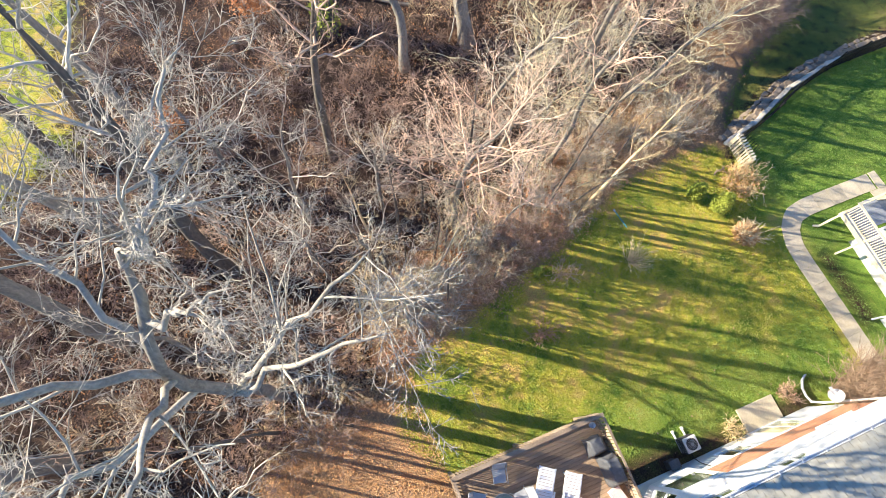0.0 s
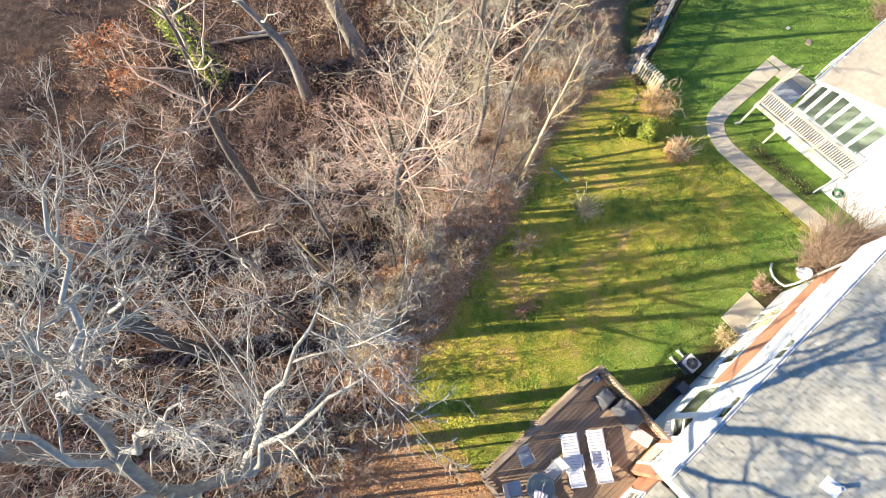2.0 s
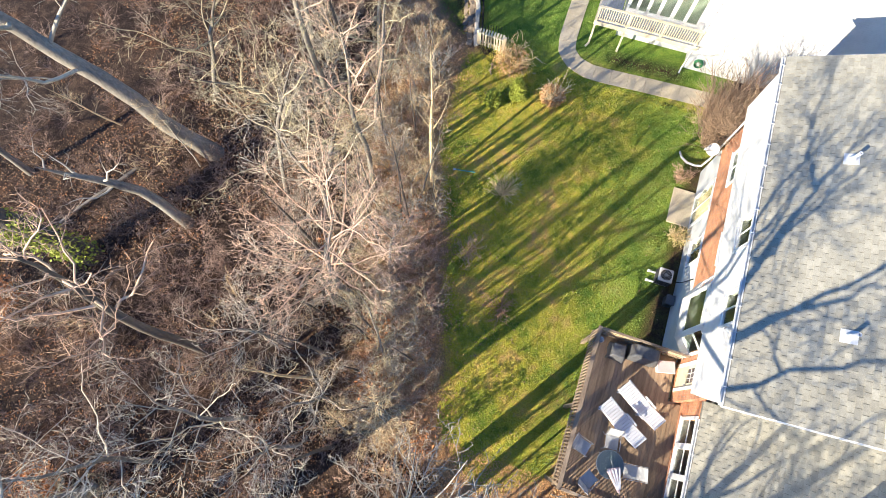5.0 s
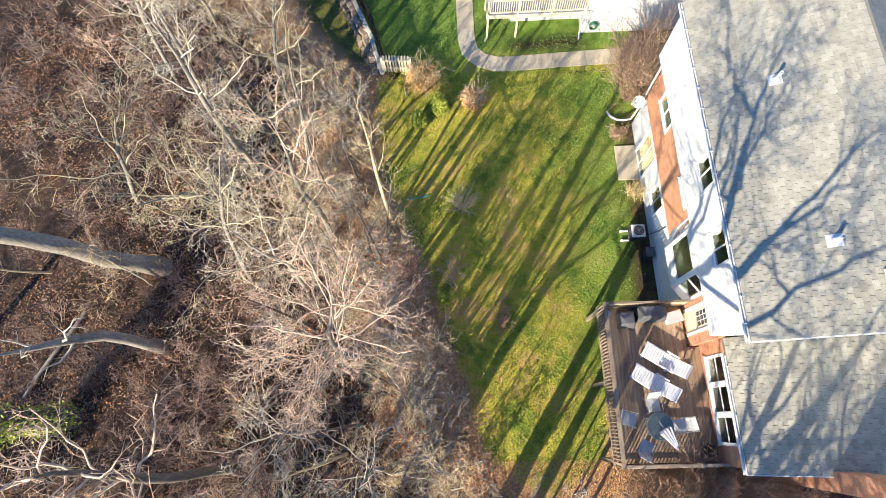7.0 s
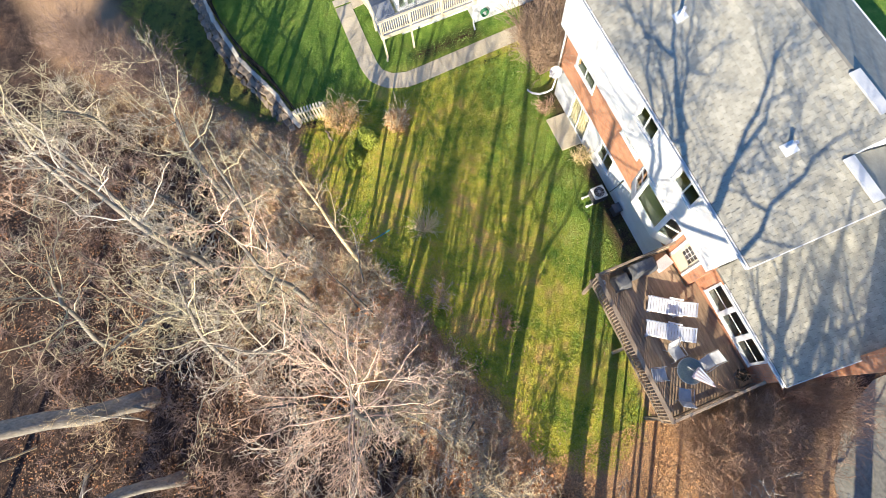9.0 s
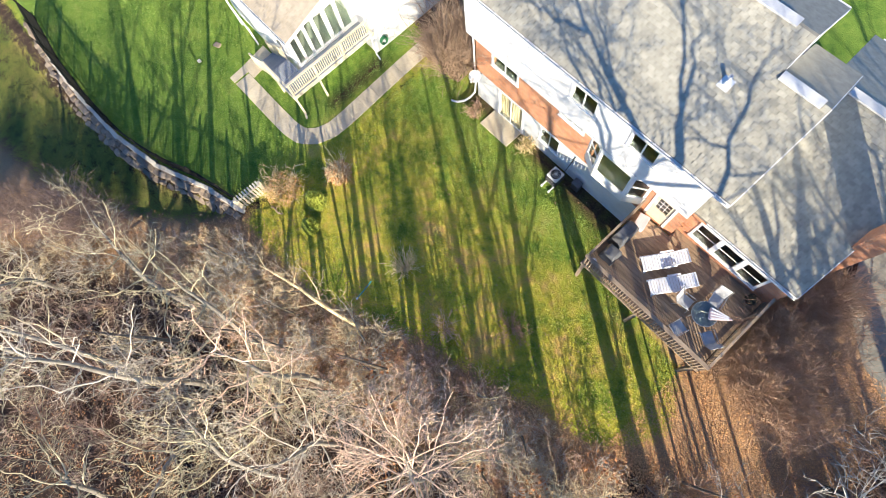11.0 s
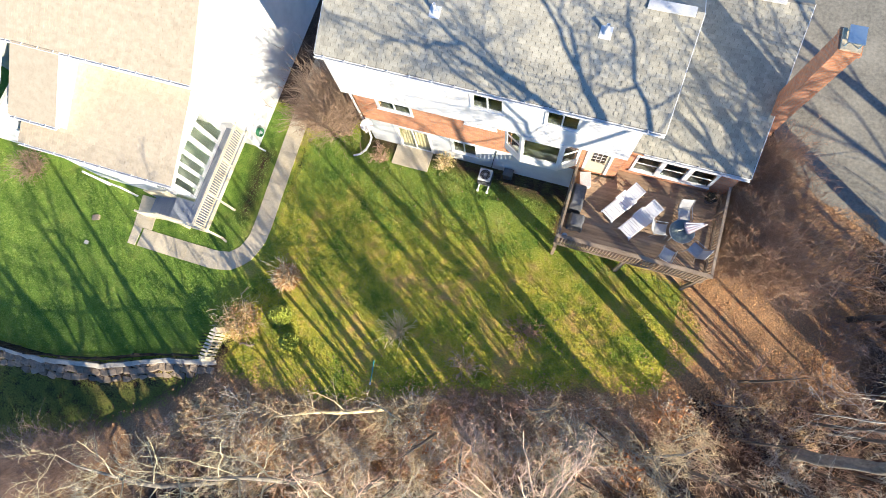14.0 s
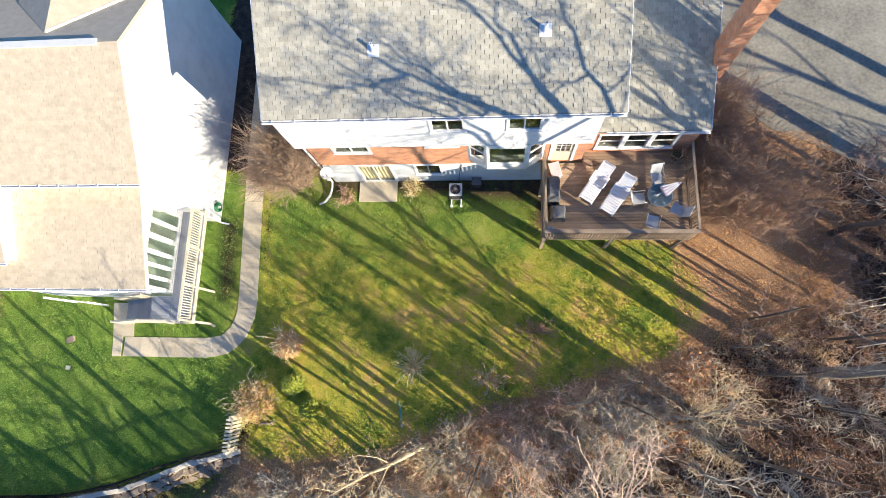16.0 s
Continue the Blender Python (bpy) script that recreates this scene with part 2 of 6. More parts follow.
FOUNTAIN = simple("tan_shrub_twig", (0.23, 0.16, 0.105), (0.48, 0.345, 0.235), 1.0, 0.85, 0.0, vary=0.2, island=0.4)
PALELEAF = simple("tan_dead_leaf", (0.24, 0.15, 0.082), (0.56, 0.37, 0.205), 1.5, 0.8, 0.0, island=0.6)
BLADE = simple("winter_grass_blade", (0.24, 0.28, 0.05), (0.60, 0.54, 0.125), 0.9, 0.7, 0.0, island=0.3)
LUSHBLADE = simple("green_grass_blade", (0.13, 0.24, 0.04), (0.33, 0.43, 0.085), 0.9, 0.7, 0.0, island=0.35)
EVERGREEN = simple("yellow_green_needles", (0.20, 0.27, 0.03), (0.54, 0.56, 0.075), 2.0, 0.7, 0.0, island=0.5)
PLASTIC = simple("white_resin", (0.70, 0.71, 0.73), (0.82, 0.82, 0.83), 3, 0.4, 0.0)
SLING = simple("grey_sling_fabric", (0.30, 0.31, 0.32), (0.56, 0.56, 0.56), 7, 0.85, 0.2, 0.002)
COVER = simple("charcoal_vinyl_cover", (0.06, 0.063, 0.07), (0.14, 0.145, 0.155), 2, 0.6, 0.5, 0.03)
TABLEGLASS = glass_material("smoky_table_glass", (0.42, 0.5, 0.46))
METAL = simple("galvanised_metal", (0.42, 0.43, 0.44), (0.6, 0.61, 0.62), 6, 0.4, 0.1, 0.002, metal=0.8)
CASING = simple("light_grey_enamel", (0.52, 0.53, 0.53), (0.68, 0.68, 0.67), 4, 0.5, 0.05)
DARKMETAL = simple("dark_grille_metal", (0.025, 0.025, 0.028), (0.06, 0.06, 0.065), 6, 0.5, 0.2, 0.004)
# the blue of reflected sky is put into this metal's base colour
SKYTINTMETAL = simple("sheet_metal_tinted_sky_blue", (0.35, 0.5, 0.62), (0.5, 0.64, 0.74), 2, 0.3, 0.1, 0.003, metal=0.7)
TEAL = simple("teal_rubber", (0.05, 0.30, 0.33), (0.10, 0.46, 0.48), 5, 0.5, 0.0)
GREENHOSE = simple("green_hose_rubber", (0.02, 0.11, 0.045), (0.04, 0.2, 0.08), 5, 0.5, 0.0)
WITHERED = simple("withered_dark_leaf", (0.03, 0.035, 0.02), (0.10, 0.085, 0.05), 4, 0.8, 0.0, island=0.5)
DULLLEAF = simple("dull_olive_leaf", (0.20, 0.19, 0.05), (0.44, 0.38, 0.12), 2.0, 0.8, 0.0, island=0.5)
PINK = simple("faded_pink_cloth", (0.50, 0.38, 0.38), (0.72, 0.60, 0.62), 4, 0.85, 0.2, 0.004)


# ---- shape helpers ----
def part(name, bm, material, parent, label=""):
    """Links a bmesh, or a mesh that is ready, as one mesh object under a thing or a part."""
    if isinstance(bm, bmesh.types.BMesh):
        me = bpy.data.meshes.new(name)
        bmesh.ops.recalc_face_normals(bm, faces=bm.faces)
        bm.to_mesh(me)
        bm.free()
    else:
        me = bm
    if not me.materials:
        me.materials.append(material)
    ob = new(name, me)
    ob.parent = parent
    if label:
        tagged(ob, label)
    return ob


def thing(name, label, category, group="", kind="", at=None):
    ob = new(name)
    ob.empty_display_size = 0.2
    if at is not None:
        ob.matrix_basis = at
    return tagged(ob, label, category, group, kind)


def add_box(bm, x0, x1, y0, y1, z0, z1, m=None, bevel=0.0):
    mat = Matrix.LocRotScale(((x0 + x1) / 2, (y0 + y1) / 2, (z0 + z1) / 2), None, (abs(x1 - x0), abs(y1 - y0), abs(z1 - z0)))
    if m is not None:
        mat = m @ mat
    made = bmesh.ops.create_cube(bm, size=1, matrix=mat)["verts"]
    if bevel:
        edges = list({e for v in made for e in v.link_edges})
        bmesh.ops.bevel(bm, geom=edges, offset=bevel, segments=1, affect="EDGES", profile=0.5)


def boxes(*lots, bevel=0.0, m=None):
    bm = bmesh.new()
    for lot in lots:
        add_box(bm, *lot, m=m, bevel=bevel)
    return bm


def add_beam(bm, a, b, w, h, up=(0, 0, 1)):
    """A straight bar of w by h from a to b."""
    a, b = Vector(a), Vector(b)
    d = (b - a).normalized()
    s = d.cross(Vector(up))
    s = s.normalized() if s.length > 1e-5 else Vector((1, 0, 0))
    u = s.cross(d)
    vs = [bm.verts.new(p + s * (i * w / 2) + u * (j * h / 2)) for p in (a, b) for i, j in ((-1, -1), (1, -1), (1, 1), (-1, 1))]
    for f in ((3, 2, 1, 0), (4, 5, 6, 7), (0, 1, 5, 4), (1, 2, 6, 5), (2, 3, 7, 6), (3, 0, 4, 7)):
        bm.faces.new([vs[i] for i in f])


def beam(a, b, w, h, up=(0, 0, 1)):
    bm = bmesh.new()
    add_beam(bm, a, b, w, h, up)
    return bm


def prism(points, z0, z1):
    """An upright solid on a plan outline, given counter-clockwise."""
    bm = bmesh.new()
    low = [bm.verts.new((x, y, z0)) for x, y in points]
    top = [bm.verts.new((x, y, z1)) for x, y in points]
    bm.faces.new(low[::-1])
    bm.faces.new(top)
    n = len(points)
    for i in range(n):
        bm.faces.new((low[i], low[(i + 1) % n], top[(i + 1) % n], top[i]))
    return bm


def extruded(profile, x0, x1):
    """A profile of (y, z) points drawn out along x."""
    bm = bmesh.new()
    a = [bm.verts.new((x0, y, z)) for y, z in profile]
    b = [bm.verts.new((x1, y, z)) for y, z in profile]
    bm.faces.new(a)
    bm.faces.new(b[::-1])
    n = len(profile)
    for i in range(n):
        bm.faces.new((a[i], b[i], b[(i + 1) % n], a[(i + 1) % n]))
    return bm


def turned(profile, sides=16, m=None):
    """A profile of (radius, height) points turned round z."""
    bm = bmesh.new()
    rings = []
    for r, z in profile:
        rings.append([bm.verts.new((r * math.cos(2 * math.pi * i / sides), r * math.sin(2 * math.pi * i / sides), z)) for i in range(sides)])
    for a, b in zip(rings, rings[1:]):
        for i in range(sides):
            bm.faces.new((a[i], a[(i + 1) % sides], b[(i + 1) % sides], b[i]))
    bm.faces.new(rings[0][::-1])
    bm.faces.new(rings[-1])
    if m is not None:
        bm.transform(m)
    return bm


def mesh_np(name, V, F, smooth=False):
    """A mesh from arrays of places and of faces; a fourth corner of -1 makes a triangle."""
    V, F = np.asarray(V, np.float32), np.asarray(F, np.int32)
    me = bpy.data.meshes.new(name)
    if F.shape[1] == 4 and (F[:, 3] < 0).any():
        total = np.where(F[:, 3] < 0, 3, 4).astype(np.int32)
        loops = F.ravel()[F.ravel() >= 0]
    else:
        total = np.full(len(F), F.shape[1], np.int32)
        loops = F.ravel()
    me.vertices.add(len(V))
    me.vertices.foreach_set("co", V.ravel())
    me.loops.add(len(loops))
    me.loops.foreach_set("vertex_index", loops)
    me.polygons.add(len(F))
    me.polygons.foreach_set("loop_start", np.concatenate(((0,), np.cumsum(total)[:-1])).astype(np.int32))
    me.polygons.foreach_set("loop_total", total)
    me.polygons.foreach_set("use_smooth", np.full(len(F), smooth, bool))
    me.update(calc_edges=True)
    return me


class Tubes:
    """Gathers tapered tubes (stems, twigs, hoses) into one mesh."""

    def __init__(self):
        self.v, self.f, self.n = [], [], 0

    def tube(self, pts, radii, sides):
        pts = np.asarray(pts, float)
        n = len(pts)
        t = pts[-1] - pts[0]
        t /= np.linalg.norm(t) + 1e-9
        ref = np.array((1.0, 0, 0)) if abs(t[0]) < 0.8 else np.array((0, 1.0, 0))
        a = np.cross(t, ref)
        a /= np.linalg.norm(a)
        b = np.cross(t, a)
        ang = np.arange(sides) * (2 * math.pi / sides)
        ring = np.cos(ang)[:, None] * a + np.sin(ang)[:, None] * b
        self.v.append((pts[:, None, :] + np.asarray(radii)[:, None, None] * ring).reshape(-1, 3))
        i = np.arange(n - 1)[:, None] * sides
        j = np.arange(sides)[None, :]
        k = (j + 1) % sides
        q = np.stack((i + j, i + k, i + sides + k, i + sides + j), -1).reshape(-1, 4) + self.n
        self.f.append(q)
        self.n += n * sides

    def cone(self, p, q, r):
        """A twig's last piece, from p to its point q."""
        p, q = np.asarray(p), np.asarray(q)
        t = q - p
        ref = np.array((1.0, 0, 0)) if abs(t[0]) < 0.7 * np.linalg.norm(t) else np.array((0, 1.0, 0))
        a = np.cross(t, ref)
        a *= r / (np.linalg.norm(a) + 1e-9)
        b = np.cross(t, a)
        b *= r / (np.linalg.norm(b) + 1e-9)
        self.v.append(np.stack((p + a, p - 0.5 * a + 0.87 * b, p - 0.5 * a - 0.87 * b, q)))
        n = self.n
        self.f.append(np.array(((n, n + 1, n + 3, -1), (n + 1, n + 2, n + 3, -1), (n + 2, n, n + 3, -1))))
        self.n += 4

    def arrays(self):
        return np.concatenate(self.v), np.concatenate(self.f)

    def mesh(self, name, smooth=True):
        return mesh_np(name, *self.arrays(), smooth)


def unit(v):
    return v / (np.linalg.norm(v) + 1e-9)


def grow(T, rng, p, d, length, r, level, spec, least=0.006):
    """One branch and all that it bears. spec: for each level (pieces, sides, bend, rise, children, from where, ratio of length, spread)."""
    pieces, sides, bend, rise, kids, start, ratio, spread = spec[level]
    pts = [np.array(p, float)]
    d = unit(np.array(d, float))
    ways, main = [d], d
    for _ in range(pieces):
        main = unit(main + rng.normal(0, bend * 0.24, 3) + np.array((0, 0, rise)))
        d = unit(main + rng.normal(0, bend * 0.95, 3))
        pts.append(pts[-1] + d * length / pieces)
        ways.append(d)
    last = level == len(spec) - 1
    if last and pieces == 1:
        T.cone(pts[0], pts[1], r * 1.15)
        return
    T.tube(pts, r * np.linspace(1, 0.25 if last else (0.36 if sides < 5 else 0.1), pieces + 1), sides)
    if last:
        return
    for k in range(kids):
        f = start + (1 - start) * (k + rng.uniform(0.2, 1)) / kids
        i = min(int(f * pieces), pieces - 1)
        w = f * pieces - i
        q = pts[i] * (1 - w) + pts[i + 1] * w
        side = unit(np.cross(ways[i + 1], rng.normal(0, 1, 3)))
        ang = radians(spread * rng.uniform(0.7, 1.3))
        way = ways[i + 1] * math.cos(ang) + side * math.sin(ang)
        rr = r * (1 - 0.66 * f) * rng.uniform(0.34, 0.54)
        grow(T, rng, q, way, length * ratio * (1.15 - 0.6 * f) * rng.uniform(0.7, 1.25), max(rr, least), level + 1, spec, least)


# ---- ground ----
LAWN = [(-4.6, -12.4), (-2.1, -12.5), (1.5, -12.1), (4, -10.9), (6.4, -9.8), (8.9, -9.1), (12.5, -8.0), (14.9, -7.3), (16.2, -5.9), (16.6, -4.6), (15.2, -2.3), (12.5, -1.7), (9.0, -1.4), (9.0, 1.2), (-1.4, 1.2), (-1.8, 1.8), (-4.8, 1.8), (-4.8, -6)]
SIDE_LAWN = [(-45, -15.2), (-17.7, -15.0), (-13.9, -14.8), (-10.5, -14.0), (-7.6, -12.8), (-5.3, -12.2), (-4.4, -9), (-4.4, -6), (-4.9, 1.6), (-8, 1.8), (-8, 14), (-45, 14)]
LOWER_LAWN = [(-45, -25), (-14, -19.5), (-9, -16.8), (-5.8, -14.0), (-5.6, -12.6), (-10.5, -14.5), (-17.7, -15.6), (-45, -16)]
FAR_LAWN = [(26.5, -23), (32, -20), (70, -18), (70, -70), (22, -70), (24.5, -36), (26, -29)]
FRONT_LAWN = [(-60, 12.8), (19, 12.8), (19, 60), (-60, 60)]


def inside(poly, X, Y):
    """How far each place lies inside an outline, in metres (outside: minus)."""
    P = np.array(poly, float)
    hit = np.zeros(X.shape, bool)
    dist = np.full(X.shape, 1e9)
    for a, b in zip(P, np.roll(P, -1, 0)):
        d = b - a
        if abs(d[1]) > 1e-9:
            cross = (a[1] > Y) != (b[1] > Y)
            hit ^= cross & (X < a[0] + (Y - a[1]) / d[1] * d[0])
        f = np.clip(((X - a[0]) * d[0] + (Y - a[1]) * d[1]) / (d @ d), 0, 1)
        dist = np.minimum(dist, np.hypot(X - a[0] - f * d[0], Y - a[1] - f * d[1]))
    return np.where(hit, dist, -dist)


def soft(d, width):
    return np.clip(0.5 + d / width, 0, 1)


def wood_edge(x):
    """Where the wood begins, as y over x."""
    return np.interp(x, [-40, -14, -9, -5.5, -4.8, -2, 1.5, 4, 6.4, 8.9, 12.5, 14.9, 16.3, 17.5, 19, 40],
                     [-27, -20, -17, -14.2, -13.2, -12.9, -12.5, -11.3, -10.2, -9.5, -8.4, -7.7, -6.4, -5.6, -4.6, -4])


def make_ground():
    fx, fy = np.arange(-42, 44, 0.33), np.arange(-56, 30, 0.33)
    xs = np.concatenate(([-600, -250, -120, -70, -50], fx, [50, 70, 120, 250, 600]))
    ys = np.concatenate(([-600, -250, -120, -75], fy, [36, 50, 90, 200, 600]))
    X, Y = np.meshgrid(xs, ys)
    Z = np.zeros(X.shape)
    wood = np.clip((wood_edge(X) - Y) / 3, 0, 1)
    for a, b, k in ((0.31, 0.23, 0.6), (0.83, 0.71, 2.1), (1.7, 1.9, 4.0)):
        Z += wood * 0.07 * np.sin(X * a + k) * np.cos(Y * b + 2 * k)
    Z -= 0.35 * np.clip(inside(LOWER_LAWN, X, Y) / 0.6, 0, 1)
    V = np.stack((X, Y, Z), -1).reshape(-1, 3)
    n, m = len(ys), len(xs)
    i = np.arange(n - 1)[:, None] * m + np.arange(m - 1)[None, :]
    F = np.stack((i, i + 1, i + m + 1, i + m), -1).reshape(-1, 4)
    me = mesh_np("ground", V, F, True)
    x, y = V[:, 0], V[:, 1]
    main = soft(inside(LAWN, x, y), 1.5)
    side = soft(inside(SIDE_LAWN, x, y), 1.0)
    low = soft(inside(LOWER_LAWN, x, y), 1.6)
    far = soft(inside(FAR_LAWN, x, y), 4.0)
    front = soft(inside(FRONT_LAWN, x, y), 2.0)
    grass = np.maximum.reduce((main, side, low * 0.6, far * 0.62, front))
    # low takes the darker green too, painting in its shaded look
    lush = np.clip(np.maximum.reduce((side * soft(-4.6 - x, 4.5) * 1.0, main * 0.85 * soft(y + 2.9, 3.6), front, low * 0.75, far * 0.25)), 0, 1)
    bed = np.maximum(soft(inside([(-1.6, 0.35), (5.3, 0.35), (5.9, -0.05), (11, -0.05), (11, 1.4), (-1.6, 1.4)], x, y), 0.7), soft(inside([(-6.9, -5.0), (-6.2, -5.0), (-6.3, -1.0), (-7.2, -1.0)], x, y), 0.6))
    bed = np.maximum(bed, soft(inside([(8.8, -1.4), (15.3, -1.4), (15.3, 1.4), (8.8, 1.4)], x, y), 0.6))
    # lower lawn: soil colour mixed in as the wood's shade, not a bed
    bed = np.maximum(bed, 0.55 * low)
    # zones of orange litter whose paler colour carries sunlight
    sunlit_litter = soft(inside([(15.0, -6.8), (18.0, -6.4), (23.0, -5.2), (22.5, 3.0), (18, 5.0), (15.0, 5.0)], x, y), 1.4)
    sunlit_litter = np.maximum(sunlit_litter, soft(inside([(8.9, -2.6), (15.3, -2.9), (15.3, -0.6), (8.9, -0.6)], x, y), 0.8))
    # strip along the wood edge, paled to look as if sun reaches it
    sunlit_litter = np.maximum(sunlit_litter, 0.85 * soft(2.6 - np.abs(wood_edge(x) - 1.3 - y), 1.5) * (x < 16.5))
    col = np.stack((grass, lush, bed, sunlit_litter), -1).astype(np.float32)
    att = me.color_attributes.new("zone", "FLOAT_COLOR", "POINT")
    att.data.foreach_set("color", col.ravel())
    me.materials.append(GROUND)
    tagged(new("ground", me), "winter lawn turning to brown leaf litter under trees", "ground", kind="structure")


make_ground()
drive = part("driveway", prism([(17.4, 7.4), (18.2, 5.4), (20.2, 3.6), (23.2, 2.2), (26, 0.6), (44, -9), (60, -9), (60, 24), (17.4, 24)], -0.05, 0.02), ASPHALT, None)
tagged(drive, "pale worn asphalt driveway beside the house", "driveway", kind="structure")


# ---- building helpers ----
def wall_mesh(u0, u1, z0, z1, holes=(), thick=0.2):
    """A wall that faces -y at y = 0, with openings (u0, u1, z0, z1) right through it."""
    us = sorted({u0, u1, *(h[i] for h in holes for i in (0, 1))})
    zs = sorted({z0, z1, *(h[i] for h in holes for i in (2, 3))})
    bm = bmesh.new()
    for a, b in zip(us, us[1:]):
        for c0, c1 in zip(zs, zs[1:]):
            mu, mz = (a + b) / 2, (c0 + c1) / 2
            if not any(h[0] < mu < h[1] and h[2] < mz < h[3] for h in holes):
                add_box(bm, a, b, 0, thick, c0, c1)
    bmesh.ops.remove_doubles(bm, verts=bm.verts, dist=1e-4)
    bm.verts.index_update()
    twins = {}
    for f in bm.faces:
        twins.setdefault(tuple(sorted(v.index for v in f.verts)), []).append(f)
    bmesh.ops.delete(bm, geom=[f for fs in twins.values() if len(fs) > 1 for f in fs], context="FACES")
    return bm


def window(parent, m, w, h, cols=2, rows=1, trim=0.085, name="window", label="", curtain=False, lit=False):
    """A window of w by h, its outer face on y = 0 facing -y, lower left corner at the pose m."""
    bm = bmesh.new()
    for x0, x1, z0, z1 in ((-trim, 0.03, -trim, h + trim), (w - 0.03, w + trim, -trim, h + trim), (0.03, w - 0.03, h - 0.03, h + trim), (0.03, w - 0.03, -trim, 0.03)):
        add_box(bm, x0, x1, -0.035, 0.03, z0, z1)
    for i in range(1, cols):
        add_box(bm, w * i / cols - 0.03, w * i / cols + 0.03, -0.012, 0.03, 0.03, h - 0.03)
    for j in range(1, rows):
        add_box(bm, 0.03, w - 0.03, -0.006, 0.028, h * j / rows - 0.022, h * j / rows + 0.022)
    win = part(name, bm, TRIM, parent, label)
    win.matrix_basis = m
    part("sill", boxes((-trim - 0.03, w + trim + 0.03, -0.08, 0.0, -trim - 0.03, -trim - 0.002)), TRIM, win)
    for i in range(cols):
        for j in range(rows):
            part("pane", boxes((w * i / cols + 0.025, w * (i + 1) / cols - 0.025, 0.008, 0.014, h * j / rows + 0.02, h * (j + 1) / rows - 0.02)), GLASS, win).visible_shadow = False
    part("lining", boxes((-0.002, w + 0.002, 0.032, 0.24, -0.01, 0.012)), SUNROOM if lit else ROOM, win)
    if curtain:
        bm = bmesh.new()
        n = int(w / 0.035)
        top = [bm.verts.new((w * i / n, 0.16 + 0.025 * math.sin(i * 1.25), h)) for i in range(n + 1)]
        low = [bm.verts.new((w * i / n, 0.16 + 0.03 * math.sin(i * 1.25 + 0.3), 0.02)) for i in range(n + 1)]
        for i in range(n):
            bm.faces.new((low[i], low[i + 1], top[i + 1], top[i]))
        part("curtain", bm, CURTAIN, win, "cream pleated curtain")
    return win


def slab(x0, x1, a, b, thick=0.14):
    """A sloping roof board between the (y, z) points a and b."""
    return extruded([a, b, (b[0], b[1] - thick), (a[0], a[1] - thick)], x0, x1)


WEDGE = np.array([(0, 0, 0), (1, 0, 0), (1, 1, 0), (0, 1, 0), (0, 0, 1), (1, 0, 1), (1, 1, 0.25), (0, 1, 0.25)], float)
WEDGE_F = np.array([(3, 2, 1, 0), (4, 5, 6, 7), (0, 1, 5, 4), (1, 2, 6, 5), (2, 3, 7, 6), (3, 0, 4, 7)])


def shingle_rows(x0, x1, a, b, tab, course, rng):
    """For each shingle of a slope: its x, how far up it lies, its width."""
    length = math.hypot(b[0] - a[0], b[1] - a[1])
    rows = []
    for r in range(int(length / course)):
        x = x0 - tab * (0.5 if r % 2 else 0.0) + rng.uniform(-0.02, 0.02)
        while x < x1 - 0.04:
            u0, u1 = max(x, x0), min(x + tab - 0.016, x1)
            if u1 - u0 > 0.04:
                rows.append((u0, r * course, u1 - u0))
            x += tab
    return rows, length


def shingles(parent, x0, x1, a, b, material, single=0, tab=0.31, course=0.165, seed=1):
    """Shingles on the slope from the eave a up to b, both (y, z): the first ones each a piece, the rest joined."""
    rng = np.random.default_rng(seed)
    rows, length = shingle_rows(x0, x1, a, b, tab, course, rng)
    cy, cz = (b[0] - a[0]) / length, (b[1] - a[1]) / length
    turn = Matrix(((1, 0, 0), (0, cy, -cz), (0, cz, cy))).to_4x4()
    meshes = {}
    for u, s, w in rows[:single]:
        key = round(w, 2)
        if key not in meshes:
            bm = bmesh.new()
            vs = [bm.verts.new((p[0] * key, p[1] * (course + 0.05), p[2] * 0.021)) for p in WEDGE]
            for f in WEDGE_F:
                bm.faces.new([vs[i] for i in f])
            meshes[key] = bpy.data.meshes.new("shingle")
            bmesh.ops.recalc_face_normals(bm, faces=bm.faces)
            bm.to_mesh(meshes[key])
            bm.free()
        ob = part("shingle", meshes[key], material, parent)
        ob.matrix_basis = Matrix.Translation((u, a[0] + cy * s, a[1] + cz * s + 0.003)) @ turn
    rest = rows[single:]
    if rest:
        R = np.array(rest)
        lift = rng.uniform(0.8, 1.2, len(R))
        P = np.zeros((len(R), 8, 3))
        loc = WEDGE[None] * np.stack((R[:, 2], np.full(len(R), course + 0.05), 0.021 * lift), -1)[:, None, :]
        P[..., 0] = R[:, None, 0] + loc[..., 0]
        s = R[:, None, 1] + loc[..., 1]
        P[..., 1] = a[0] + cy * s - cz * loc[..., 2]
        P[..., 2] = a[1] + cz * s + cy * loc[..., 2] + 0.003
        F = (WEDGE_F[None] + (np.arange(len(R)) * 8)[:, None, None]).reshape(-1, 4)
        ob = part("shingles", mesh_np("shingles", P.reshape(-1, 3), F), material, parent)
        tagged(ob, kind="stuff")


# ---- the brick and white house ----
house = thing("house", "two-storey house of white siding over red brick", "house")
YL, YU, YF = 1.1, 0.65, 1.5
